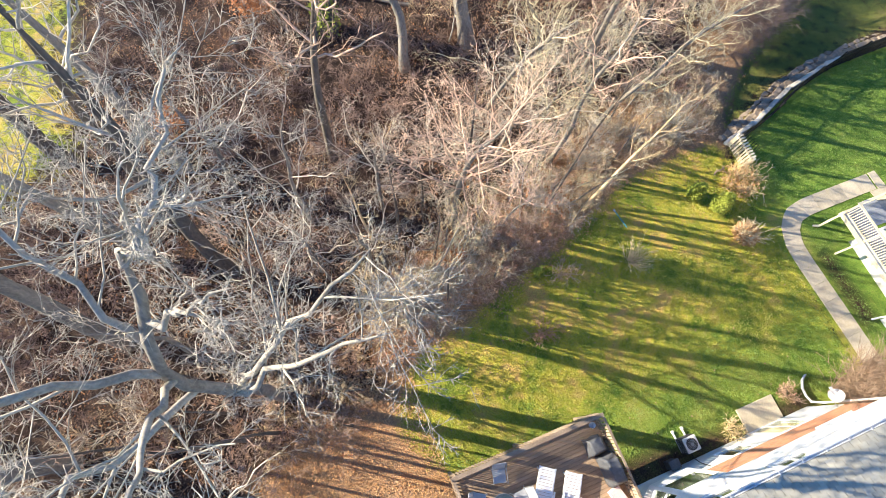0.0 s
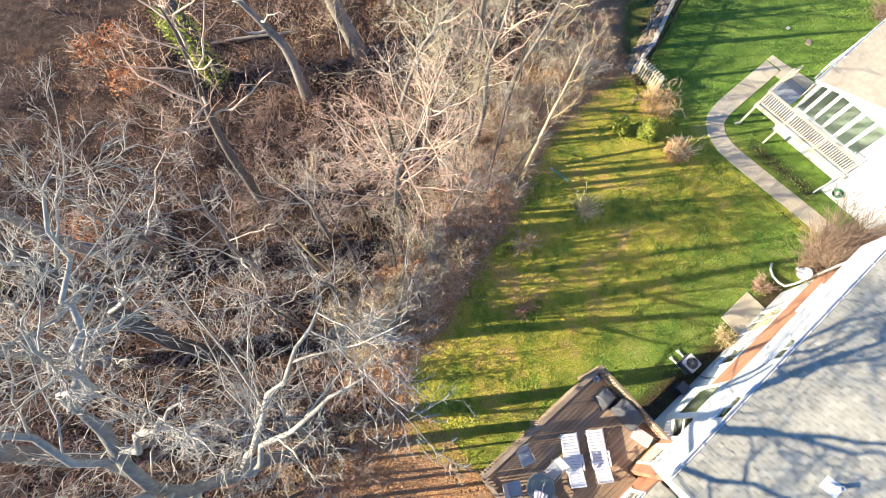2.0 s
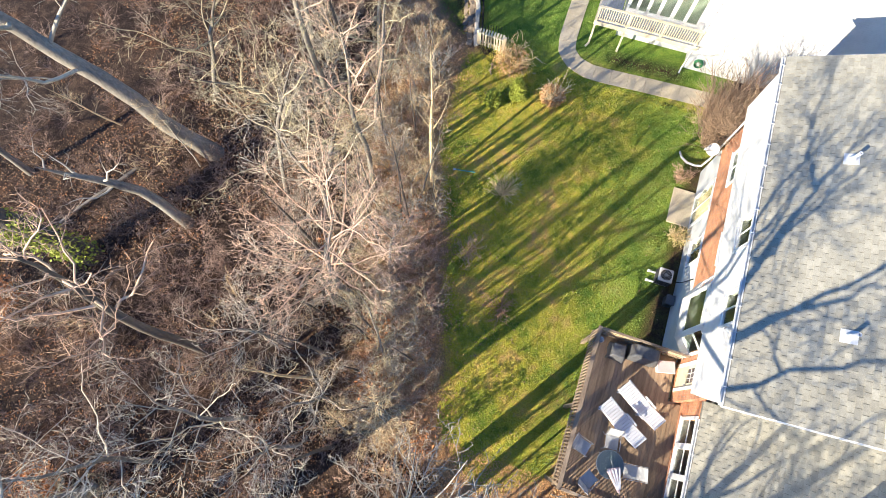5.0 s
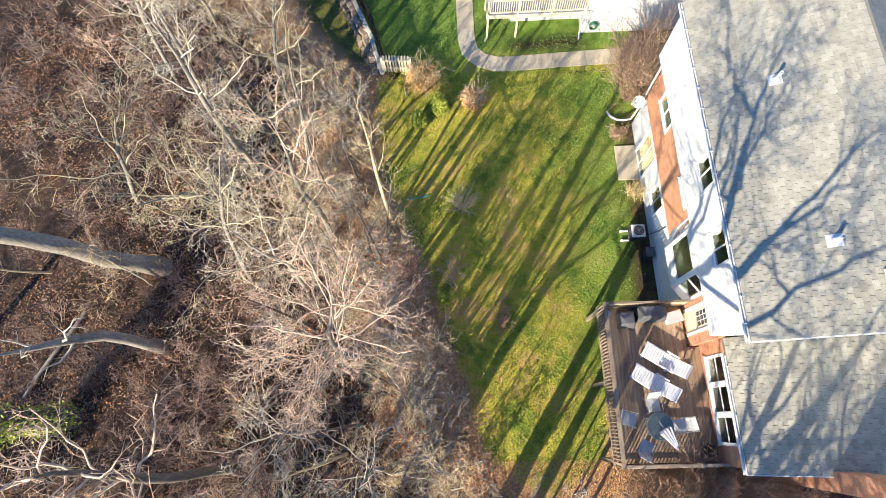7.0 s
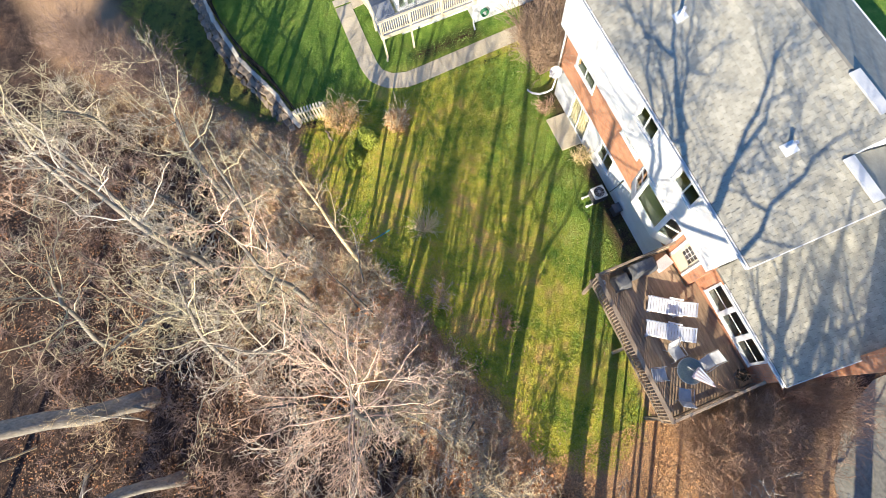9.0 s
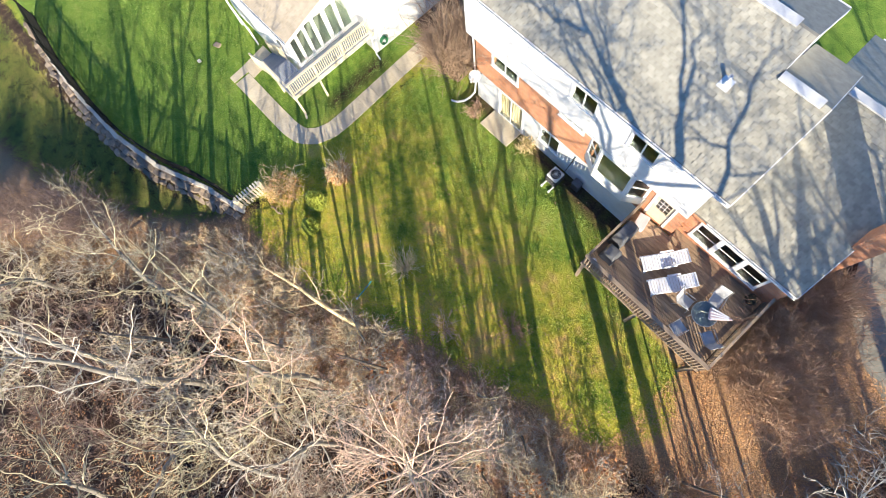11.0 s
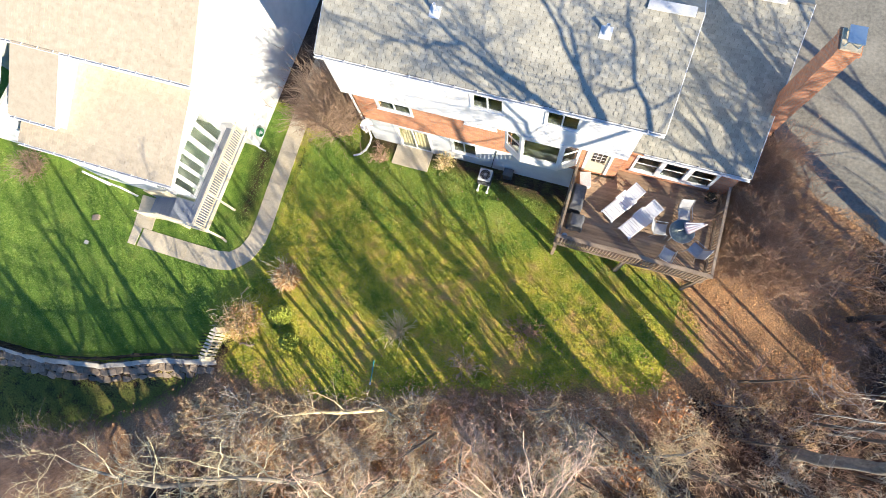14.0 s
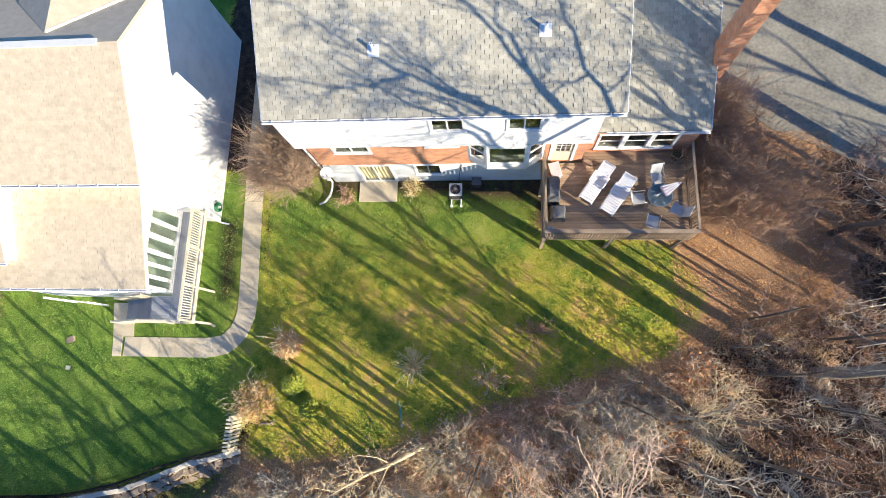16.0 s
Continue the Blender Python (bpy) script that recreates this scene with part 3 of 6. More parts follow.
# walk-out level, pale siding
low_holes = [(0.3, 1.92, 0.08, 2.2), (3.15, 4.32, 1.05, 2.2)]
w = part("wall", wall_mesh(-1.3, 10.75, 0, 2.32, low_holes), GREY_BASE, house, "pale grey siding of the lower level")
w.matrix_basis = pose(0, YL, 0)
mid_holes = [(-0.15, 1.4, 3.85, 4.85), (4.0, 5.28, 4.4, 5.1), (6.0, 8.8, 2.6, 5.0), (9.35, 10.25, 2.52, 4.6)]
w = part("wall", wall_mesh(-1.3, 10.75, 2.32, 5.36, mid_holes), BRICK, house, "red brick wall")
w.matrix_basis = pose(0, YL, 0)
up_holes = [(4.55, 5.73, 6.87, 7.8), (7.4, 8.56, 6.87, 7.8)]
w = part("wall", wall_mesh(-1.4, 10.75, 5.4, 8.2, up_holes), WHITE, house, "white vinyl siding")
w.matrix_basis = pose(0, YU, 0)
part("soffit", boxes((-1.4, 10.75, YU + 0.21, YL + 0.3, 5.36, 5.4)), TRIM, house)
part("wall", boxes((-1.3, -1.1, YL + 0.2, 7.6, 0, 5.36)), BRICK, house)
part("wall", extruded([(YU + 0.2, 5.4), (7.7, 5.4), (7.7, 9.2), (5.3, 10.32), (YU + 0.2, 8.2)], -1.4, -1.2), WHITE, house)
part("wall", extruded([(YU + 0.2, 5.4), (6.5, 5.4), (6.5, 8.6), (4.0, 9.74), (YU + 0.2, 8.25)], 10.55, 10.75), WHITE, house)
part("wall", extruded([(3.9, 8.4), (7.7, 8.4), (7.7, 9.2), (5.3, 10.32), (3.9, 9.7)], 9.3, 9.5), WHITE, house)
part("wall", boxes((-1.2, 9.3, 7.6, 7.8, 0, 9.15), (9.3, 10.55, 6.4, 6.6, 0, 8.6)), WHITE, house)
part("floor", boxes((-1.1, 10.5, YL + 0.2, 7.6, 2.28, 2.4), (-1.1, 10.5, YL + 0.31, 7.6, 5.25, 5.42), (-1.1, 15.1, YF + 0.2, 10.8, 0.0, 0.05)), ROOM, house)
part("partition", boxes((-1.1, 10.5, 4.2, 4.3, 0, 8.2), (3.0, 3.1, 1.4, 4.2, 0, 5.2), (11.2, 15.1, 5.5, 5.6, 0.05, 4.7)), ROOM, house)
# family room wing
fam_holes = [(11.32, 12.27, 2.98, 4.28), (12.43, 13.38, 2.98, 4.28), (13.54, 14.5, 2.98, 4.28)]
w = part("wall", wall_mesh(10.56, 15.3, 0, 4.72, fam_holes), BRICK, house, "red brick wall")
w.matrix_basis = pose(0, YF, 0)
part("wall", extruded([(YF + 0.2, 0), (11.5, 0), (11.5, 5.2), (7.2, 7.3), (YF + 0.2, 4.8)], 15.1, 15.3), BRICK, house)
part("wall", boxes((10.9, 15.1, 11.3, 11.5, 0, 5.2)), BRICK, house)
# roofs
EAVE, RIDGE, LOWRIDGE = (0.5, 8.345), (5.3, 10.48), (4.0, 9.9)
roof_a = part("roof", slab(-1.5, 9.56, EAVE, RIDGE), SHINGLE_GAP, house, "weathered grey shingle roof")
roof_b = part("roof", slab(9.56, 11.35, EAVE, LOWRIDGE), SHINGLE_GAP, house, "weathered grey shingle roof")
part("roof", slab(-1.5, 9.56, RIDGE, (8.0, 9.27)), SHINGLE, house, "shaded front slope")
part("roof", slab(9.56, 11.35, LOWRIDGE, (6.8, 8.65)), SHINGLE, house, "shaded front slope")
FEAVE, FRIDGE = (1.36, 4.89), (7.2, 7.52)
roof_e = part("roof", slab(10.76, 15.45, FEAVE, FRIDGE), SHINGLE_GAP, house, "weathered grey shingle roof")
part("roof", slab(10.76, 15.45, FRIDGE, (12.0, 5.3)), SHINGLE, house, "shaded front slope")
part("ridge_vent", slab(7.35, 8.9, (5.1, 10.5), (5.42, 10.54), 0.07), CASING, house, "pale ridge vent strip")
part("ridge_vent", slab(9.6, 11.1, (3.8, 9.93), (4.12, 9.97), 0.07), CASING, house, "pale ridge vent strip")
part("ridge_vent", slab(11.5, 14.5, (7.0, 7.55), (7.32, 7.58), 0.07), CASING, house, "pale ridge vent strip")


def gutter(parent, x0, x1, y, z):
    prof = [(y - 0.11, z - 0.02), (y - 0.12, z - 0.1), (y - 0.05, z - 0.13), (y, z - 0.13), (y, z - 0.02), (y - 0.018, z - 0.02), (y - 0.018, z - 0.115), (y - 0.09, z - 0.09), (y - 0.09, z - 0.02)]
    g = part("gutter", extruded(prof, x0, x1), TRIM, parent)
    n = int((x1 - x0) / 0.85)
    for i in range(n):
        x = x0 + 0.4 + i * 0.85
        part("hanger", boxes((x - 0.012, x + 0.012, y - 0.12, y + 0.12, z + 0.0, z + 0.03)), TRIM, g)
    return g


gutter(house, -1.5, 11.35, 0.49, 8.335)
gutter(house, 11.4, 15.45, 1.35, 4.88)
part("rake_board", slab(11.352, 11.38, (0.5, 8.335), (4.0, 9.89), 0.2), TRIM, house)
part("rake_board", slab(11.352, 11.38, (4.0, 9.89), (6.8, 8.64), 0.2), TRIM, house)
part("rake_board", slab(15.452, 15.48, FEAVE, FRIDGE, 0.18), TRIM, house)
part("rake_board", slab(-1.53, -1.502, EAVE, RIDGE, 0.2), TRIM, house)
part("rake_board", slab(9.562, 9.59, (4.25, 10.0), RIDGE, 0.2), TRIM, house)
part("rake_board", slab(9.562, 9.59, RIDGE, (8.0, 9.27), 0.2), TRIM, house)
for y, z in ((8.0, 9.25), (12.0, 5.28)):
    part("gutter", boxes((-1.5 if z > 8 else 11.11, 9.56 if z > 8 else 15.45, y, y + 0.12, z - 0.14, z - 0.02)), TRIM, house)


def vent_pipe(parent, x, y, z):
    base = part("vent_pipe", turned([(0.055, -0.1), (0.055, 0.42), (0.062, 0.43), (0.04, 0.43), (0.04, 0.2)], 12), PLASTIC, parent, "pale grey vent pipe with white flashing")
    base.matrix_basis = pose(x, y, z)
    f = part("flashing", turned([(0.12, 0.0), (0.1, 0.05), (0.07, 0.14), (0.058, 0.15)], 12), TRIM, base)
    f.matrix_basis = pose(0, 0, 0.03)
    fl = part("flashing_plate", boxes((-0.2, 0.2, -0.22, 0.2, -0.004, 0.012)), TRIM, base)
    fl.matrix_basis = pose(0, 0, 0.03, math.degrees(math.atan(0.445)))


for vx, vy in ((8.56, 2.95), (2.72, 2.55)):
    vent_pipe(house, vx, vy, EAVE[1] + (vy - EAVE[0]) * 0.4447)
# chimney
chimney = part("chimney", boxes((15.31, 15.93, 3.56, 4.34, 0, 9.8), (15.27, 15.97, 3.52, 4.38, 9.8, 9.95)), BRICK, house, "tall red brick chimney")
part("crown", boxes((15.33, 15.91, 3.58, 4.32, 9.95, 10.02)), CONCRETE, chimney)
part("flue_cap", boxes((15.38, 15.86, 3.64, 4.26, 10.23, 10.27), (15.41, 15.44, 3.67, 3.7, 10.02, 10.23), (15.8, 15.83, 3.67, 3.7, 10.02, 10.23), (15.41, 15.44, 4.2, 4.23, 10.02, 10.23), (15.8, 15.83, 4.2, 4.23, 10.02, 10.23)), SKYTINTMETAL, chimney, "sheet metal flue cap with sky reflection in its colour")
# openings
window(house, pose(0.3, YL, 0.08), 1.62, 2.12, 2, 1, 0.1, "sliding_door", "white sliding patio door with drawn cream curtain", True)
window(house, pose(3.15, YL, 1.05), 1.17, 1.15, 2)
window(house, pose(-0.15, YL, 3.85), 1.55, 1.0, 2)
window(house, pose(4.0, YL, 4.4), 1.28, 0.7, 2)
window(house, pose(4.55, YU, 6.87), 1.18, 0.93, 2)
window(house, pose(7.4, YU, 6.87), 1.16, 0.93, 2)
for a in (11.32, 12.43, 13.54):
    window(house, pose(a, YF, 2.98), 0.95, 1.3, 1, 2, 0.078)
for a in (12.35, 13.46):
    part("window_post", boxes((a - 0.1, a + 0.1, YF - 0.07, YF - 0.002, 2.88, 4.4)), TRIM, house)
part("brick_sill", boxes((11.2, 14.62, YF - 0.09, YF - 0.002, 2.76, 2.86)), BRICK, house)
# bay window
YB = 0.62
bay = part("bay_window", prism([(5.72, YL - 0.002), (6.55, YB), (8.25, YB), (9.0, YL - 0.002)], 2.78, 3.3), TRIM, house, "white bay window with three large panes")
part("bay_head", prism([(5.72, YL - 0.002), (6.55, YB), (8.25, YB), (9.0, YL - 0.002)], 5.2, 5.38), TRIM, bay)
part("window_seat", prism([(6.35, YL - 0.002), (6.68, YB + 0.06), (8.17, YB + 0.06), (8.5, YL - 0.002)], 3.3, 3.31), ROOM, bay, "dark window seat")
bl, ang = math.hypot(0.83, YL - YB), math.degrees(math.atan2(YB - YL, 0.83))
br_, ang2 = math.hypot(0.75, YL - YB), math.degrees(math.atan2(YL - YB, 0.75))
for m, wd in ((pose(5.72, YL, 3.3, 0, 0, ang), bl), (pose(6.55, YB, 3.3), 1.7), (pose(8.25, YB, 3.3, 0, 0, ang2), br_)):
    bm = bmesh.new()
    for x0, x1, z0, z1 in ((0, 0.12, 0, 1.9), (wd - 0.12, wd, 0, 1.9), (0.12, wd - 0.12, 1.78, 1.9), (0.12, wd - 0.12, 0, 0.13)):
        add_box(bm, x0, x1, 0.0, 0.09, z0, z1)
    if wd < 1:
        add_box(bm, 0.12, wd - 0.12, 0.01, 0.07, 1.0, 1.05)
    f = part("sash", bm, TRIM, bay)
    f.matrix_basis = m
    p = part("pane", boxes((0.1, wd - 0.1, 0.04, 0.048, 0.11, 1.8)), GLASS, bay)
    p.visible_shadow = False
    p.matrix_basis = m
# back door onto the deck
door = part("door", boxes((0.03, 0.87, 0.02, 0.07, 0.0, 1.0), (0.03, 0.16, 0.02, 0.07, 1.0, 2.05), (0.74, 0.87, 0.02, 0.07, 1.0, 2.05), (0.16, 0.74, 0.02, 0.07, 1.9, 2.05)), PALEWOOD, house, "cream half-glazed door with nine panes")
door.matrix_basis = pose(9.35, YL, 2.52)
part("door_frame", boxes((-0.1, 0.02, -0.03, 0.1, 0, 2.18), (0.88, 1.0, -0.03, 0.1, 0, 2.18), (0.02, 0.88, -0.03, 0.1, 2.07, 2.18)), TRIM, door)
part("glazing_bar", boxes(*[(0.16 + 0.193 * i - 0.012, 0.16 + 0.193 * i + 0.012, 0.03, 0.06, 1.0, 1.9) for i in (1, 2)], *[(0.16, 0.74, 0.032, 0.058, 1.0 + 0.3 * i - 0.012, 1.0 + 0.3 * i + 0.012) for i in (1, 2)]), TRIM, door)
part("pane", boxes((0.16, 0.74, 0.042, 0.048, 1.0, 1.9)), GLASS, door)
part("door_handle", turned([(0.03, 0), (0.03, 0.05), (0.012, 0.05), (0.012, 0.06)], 10, pose(0.81, 0.0, 1.02, 90)), METAL, door)
# downspout that ends in a long curved white pipe
T = Tubes()
T.tube([(-1.32, 0.98, 5.2), (-1.32, 0.98, 1.2), (-1.32, 0.9, 0.45)], [0.05] * 3, 8)
T.tube([(-1.32, 0.9, 0.5), (-1.38, 0.65, 0.28), (-1.5, 0.3, 0.16), (-1.75, 0.0, 0.1), (-2.05, -0.15, 0.08)], [0.06] * 5, 10)
part("downspout", T.mesh("downspout"), TRIM, house, "white downspout with a curved extension pipe")


def satellite_dish(at):
    ob = thing("satellite_dish", "white satellite dish on a bracket at the brick wall", "satellite dish", at=at)
    n = part("reflector", turned([(0.02, 0.0), (0.13, 0.016), (0.24, 0.06), (0.295, 0.1), (0.3, 0.11), (0.23, 0.08), (0.12, 0.03), (0.02, 0.016)], 24), CASING, ob)
    n.matrix_basis = pose(0, 0, 0.35, 42, 0, 30)
    T = Tubes()
    T.tube([(0, 0.45, 0.1), (0, 0.2, 0.05), (0, 0.05, 0.2), (0, 0, 0.35)], [0.025] * 4, 8)
    part("mast", T.mesh("mast"), METAL, ob)
    T = Tubes()
    T.tube([(0, 0, 0.35), (0.12, -0.3, 0.35), (0.17, -0.42, 0.5)], [0.014] * 3, 6)
    part("arm", T.mesh("arm"), METAL, ob)
    part("receiver", boxes((0.13, 0.22, -0.47, -0.38, 0.48, 0.6), bevel=0.01), CASING, ob)


satellite_dish(pose(-0.95, 0.65, 2.2))


def air_conditioner(at):
    ob = thing("air_conditioner", "pale square air conditioner with a round top fan", "air conditioner", at=at)
    part("casing", boxes((-0.32, 0.32, -0.32, 0.32, 0.12, 0.8), bevel=0.035), CASING, ob)
    part("side_grille", boxes(*[(-0.33, 0.33, -0.33, 0.33, 0.2 + 0.055 * i, 0.225 + 0.055 * i) for i in range(10)]), DARKMETAL, ob)
    part("fan_well", turned([(0.25, 0.0), (0.25, 0.03), (0.225, 0.03), (0.22, 0.01)], 24, pose(0, 0, 0.79)), DARKMETAL, ob)
    part("fan_guard", turned([(0.03, 0), (0.03, 0.02), (0.07, 0.02), (0.07, 0.01)], 12, pose(0, 0, 0.82)), CASING, ob)
    for i in range(8):
        a = math.pi * i / 8
        part("guard_wire", beam((0.24 * math.cos(a), 0.24 * math.sin(a), 0.826), (-0.24 * math.cos(a), -0.24 * math.sin(a), 0.826), 0.008, 0.008), CASING, ob)
    for s in (-0.24, 0.24):
        part("skid", boxes((s - 0.03, s + 0.03, -0.62, 0.3, 0.0, 0.12), bevel=0.012), TRIM, ob)
        part("foot", boxes((s - 0.055, s + 0.055, -0.68, -0.56, 0, 0.14), bevel=0.015), TRIM, ob)


air_conditioner(pose(4.98, 0.36, 0))
T = Tubes()
T.tube([(5.1, 0.68, 0.55), (5.15, 0.9, 0.7), (5.2, 1.06, 1.2), (5.35, 1.07, 2.2)], [0.018] * 4, 6)
part("refrigerant_line", T.mesh("refrigerant_line"), IRON, house)
m = thing("meter_box", "dark grey utility box standing by the wall", "utility box", at=pose(6.0, 0.82, 0))
part("case", boxes((-0.22, 0.22, -0.14, 0.2, 0, 0.55), bevel=0.02), DARKMETAL, m)
part("lid", boxes((-0.24, 0.24, -0.17, 0.22, 0.55, 0.6), bevel=0.012), COVER, m)
patio = part("patio_slab", boxes((0.0, 1.95, 0.0, 1.08, -0.05, 0.07), bevel=0.012), CONCRETE, None)
tagged(patio, "pale concrete patio slab before the sliding door", "patio", kind="structure")

# ---- the deck ----
deck = thing("deck", "raised weathered wooden deck with board railings", "deck")
DX0, DX1, DY0, DZ = 9.05, 15.2, -2.42, 2.5
y = DY0
while y < 1.46:
    x0 = DX0 if y + 0.14 < YL else 10.77
    part("floor_board", boxes((x0, DX1, y, min(y + 0.134, YF - 0.01), DZ - 0.035, DZ)), DECKWOOD, deck)
    y += 0.142
part("rim_board", boxes((DX0 - 0.04, DX1 + 0.04, DY0 - 0.07, DY0 - 0.03, DZ - 0.28, DZ - 0.01)), RAILWOOD, deck)
part("rim_board", boxes((DX0 - 0.08, DX0 - 0.04, DY0 - 0.07, YL - 0.01, DZ - 0.28, DZ - 0.01)), RAILWOOD, deck)
part("rim_board", boxes((DX1 + 0.04, DX1 + 0.08, DY0 - 0.07, YF - 0.01, DZ - 0.28, DZ - 0.01)), RAILWOOD, deck)
for i in range(13):
    x = DX0 + 0.1 + i * 0.49
    part("joist", boxes((x, x + 0.045, DY0 - 0.02, YL - 0.05, DZ - 0.26, DZ - 0.04)), RAILWOOD, deck)
for x in (DX0 + 0.05, 12.1, DX1 - 0.05):
    part("post", boxes((x - 0.07, x + 0.07, DY0 - 0.02, DY0 + 0.12, 0, DZ - 0.28)), RAILWOOD, deck)
    part("post", boxes((x - 0.07, x + 0.07, 0.2, 0.34, 0, DZ - 0.28)), RAILWOOD, deck)
# front railing: two flat rails, balusters standing outside
part("top_rail", boxes((DX0 - 0.08, DX1 + 0.1, DY0 - 0.09, DY0 + 0.07, 3.46, 3.5), bevel=0.006), RAILWOOD, deck)
part("low_rail", boxes((DX0, DX1, DY0 - 0.03, DY0 + 0.01, 2.62, 2.71)), RAILWOOD, deck)
part("high_rail", boxes((DX0, DX1, DY0 - 0.03, DY0 + 0.01, 3.36, 3.45)), RAILWOOD, deck)
bal = boxes((-0.02, 0.02, -0.02, 0.02, 0, 1.1))
bme = bpy.data.meshes.new("baluster")
bm = bal
bm.to_mesh(bme)
bm.free()
for i in range(46):
    ob = part("baluster", bme, RAILWOOD, deck)
    ob.matrix_basis = pose(DX0 + 0.07 + i * 0.1335, DY0 - 0.095, 2.34)
for i in range(28):
    ob = part("baluster", bme, RAILWOOD, deck)
    ob.matrix_basis = pose(DX1 + 0.105, DY0 + 0.05 + i * 0.135, 2.34)
part("top_rail", boxes((DX1 - 0.01, DX1 + 0.09, DY0 + 0.075, YF - 0.02, 3.46, 3.5), bevel=0.006), RAILWOOD, deck)
part("high_rail", boxes((DX1 + 0.03, DX1 + 0.07, DY0 + 0.02, YF - 0.02, 3.36, 3.45)), RAILWOOD, deck)
part("low_rail", boxes((DX1 + 0.03, DX1 + 0.07, DY0 + 0.02, YF - 0.02, 2.62, 2.71)), RAILWOOD, deck)
# closed board side towards the bay
part("top_rail", boxes((DX0 - 0.045, DX0 + 0.05, DY0 + 0.075, YL - 0.02, 3.56, 3.6), bevel=0.006), RAILWOOD, deck)
for i in range(25):
    y = DY0 + 0.02 + i * 0.138
    part("side_board", boxes((DX0 - 0.03, DX0 - 0.008, y, y + 0.1, 2.3, 3.55)), TANBOARD, deck)
part("side_rail", boxes((DX0 - 0.006, DX0 + 0.034, DY0, YL - 0.02, 2.9, 2.98)), RAILWOOD, deck)
for x, y in ((DX0 + 0.02, DY0 + 0.02), (11.1, DY0 + 0.06), (13.15, DY0 + 0.06), (DX1 - 0.02, DY0 + 0.02), (DX1 - 0.02, 0.5)):
    part("rail_post", boxes((x - 0.045, x + 0.045, y - 0.045, y + 0.045, DZ, 3.455)), RAILWOOD, deck)


# ---- on the deck ----
def sun_lounger(at, recline):
    ob = thing("sun_lounger", "white resin sun lounger with a slatted bed", "sun lounger", "sun loungers on the deck", at=at)
    for s in (-0.3, 0.3):
        part("side_rail", boxes((s - 0.03, s + 0.03, -0.95, 0.3, 0.28, 0.36), bevel=0.012), PLASTIC, ob)
        part("armrest", boxes((s * 1.12 - 0.035, s * 1.12 + 0.035, -0.15, 0.42, 0.5, 0.54), bevel=0.012), PLASTIC, ob)
        part("arm_support", boxes((s * 1.12 - 0.02, s * 1.12 + 0.02, 0.0, 0.08, 0.3, 0.5)), PLASTIC, ob)
        for y in (-0.8, 0.25):
            part("leg", beam((s, y, 0.3), (s * 1.05, y - 0.04, 0), 0.05, 0.06, (0, 1, 0)), PLASTIC, ob)
    for i in range(11):
        y = -0.93 + i * 0.112
        part("slat", boxes((-0.29, 0.29, y, y + 0.101, 0.345, 0.375), bevel=0.008), PLASTIC, ob)
    back = part("backrest", boxes((-0.3, -0.24, 0, 0.72, 0, 0.04), (0.24, 0.3, 0, 0.72, 0, 0.04), (-0.24, 0.24, 0.66, 0.72, 0, 0.04), bevel=0.008), PLASTIC, ob)
    back.matrix_basis = pose(0, 0.3, 0.35, recline)
    for i in range(6):
        part("slat", boxes((-0.25, 0.25, 0.012 + i * 0.107, 0.11 + i * 0.107, 0.008, 0.036), bevel=0.006), PLASTIC, back)
    part("strut", beam((0, 0.75, 0.02), (0, 0.62, 0.35 + 0.33 * math.sin(radians(recline))), 0.3, 0.03), PLASTIC, ob)


sun_lounger(pose(11.33, -0.1, DZ, 0, 0, -34.5), 24)
sun_lounger(pose(12.2, -0.65, DZ, 0, 0, -34.6), 20)


def patio_chair(at):
    ob = thing("patio_chair", "pale grey sling patio chair with metal arms", "chair", "chairs round the deck table", at=at)
    part("seat", boxes((-0.24, 0.24, -0.24, 0.24, 0.41, 0.43)), SLING, ob)
    b = part("backrest", boxes((-0.24, 0.24, 0, 0.02, 0, 0.6)), SLING, ob)
    b.matrix_basis = pose(0, 0.24, 0.42, -22)
    for s in (-0.27, 0.27):
        T = Tubes()
        T.tube([(s, -0.3, 0.0), (s, -0.27, 0.6), (s, -0.2, 0.64), (s, 0.28, 0.62)], [0.014] * 4, 6)
        part("arm", T.mesh("arm"), METAL, ob)
        T = Tubes()
        T.tube([(s, 0.33, 0.0), (s, 0.2, 0.42), (s, 0.48, 1.0)], [0.014] * 3, 6)
        part("back_leg", T.mesh("back_leg"), METAL, ob)
    part("stretcher", beam((-0.27, -0.24, 0.4), (0.27, -0.24, 0.4), 0.02, 0.02), METAL, ob)


for x, y, a in ((13.05, -0.85, 95), (13.85, 0.05, 10), (13.55, -1.85, 165), (14.6, -1.35, -120)):
    patio_chair(pose(x, y, DZ, 0, 0, a))
table = thing("patio_table", "round smoky glass patio table on metal legs", "table", at=pose(13.85, -0.8, DZ))
part("tabletop", turned([(0.5, 0), (0.5, 0.012), (0.48, 0.016)], 32, pose(0, 0, 0.71)), TABLEGLASS, table)
part("rim", turned([(0.5, 0), (0.515, 0.0), (0.515, 0.025), (0.5, 0.025)], 32, pose(0, 0, 0.695)), METAL, table)
for i in range(4):
    a = radians(45 + 90 * i)
    part("leg", beam((0.42 * math.cos(a), 0.42 * math.sin(a), 0.7), (0.42 * math.cos(a), 0.42 * math.sin(a), 0), 0.03, 0.03), METAL, table)


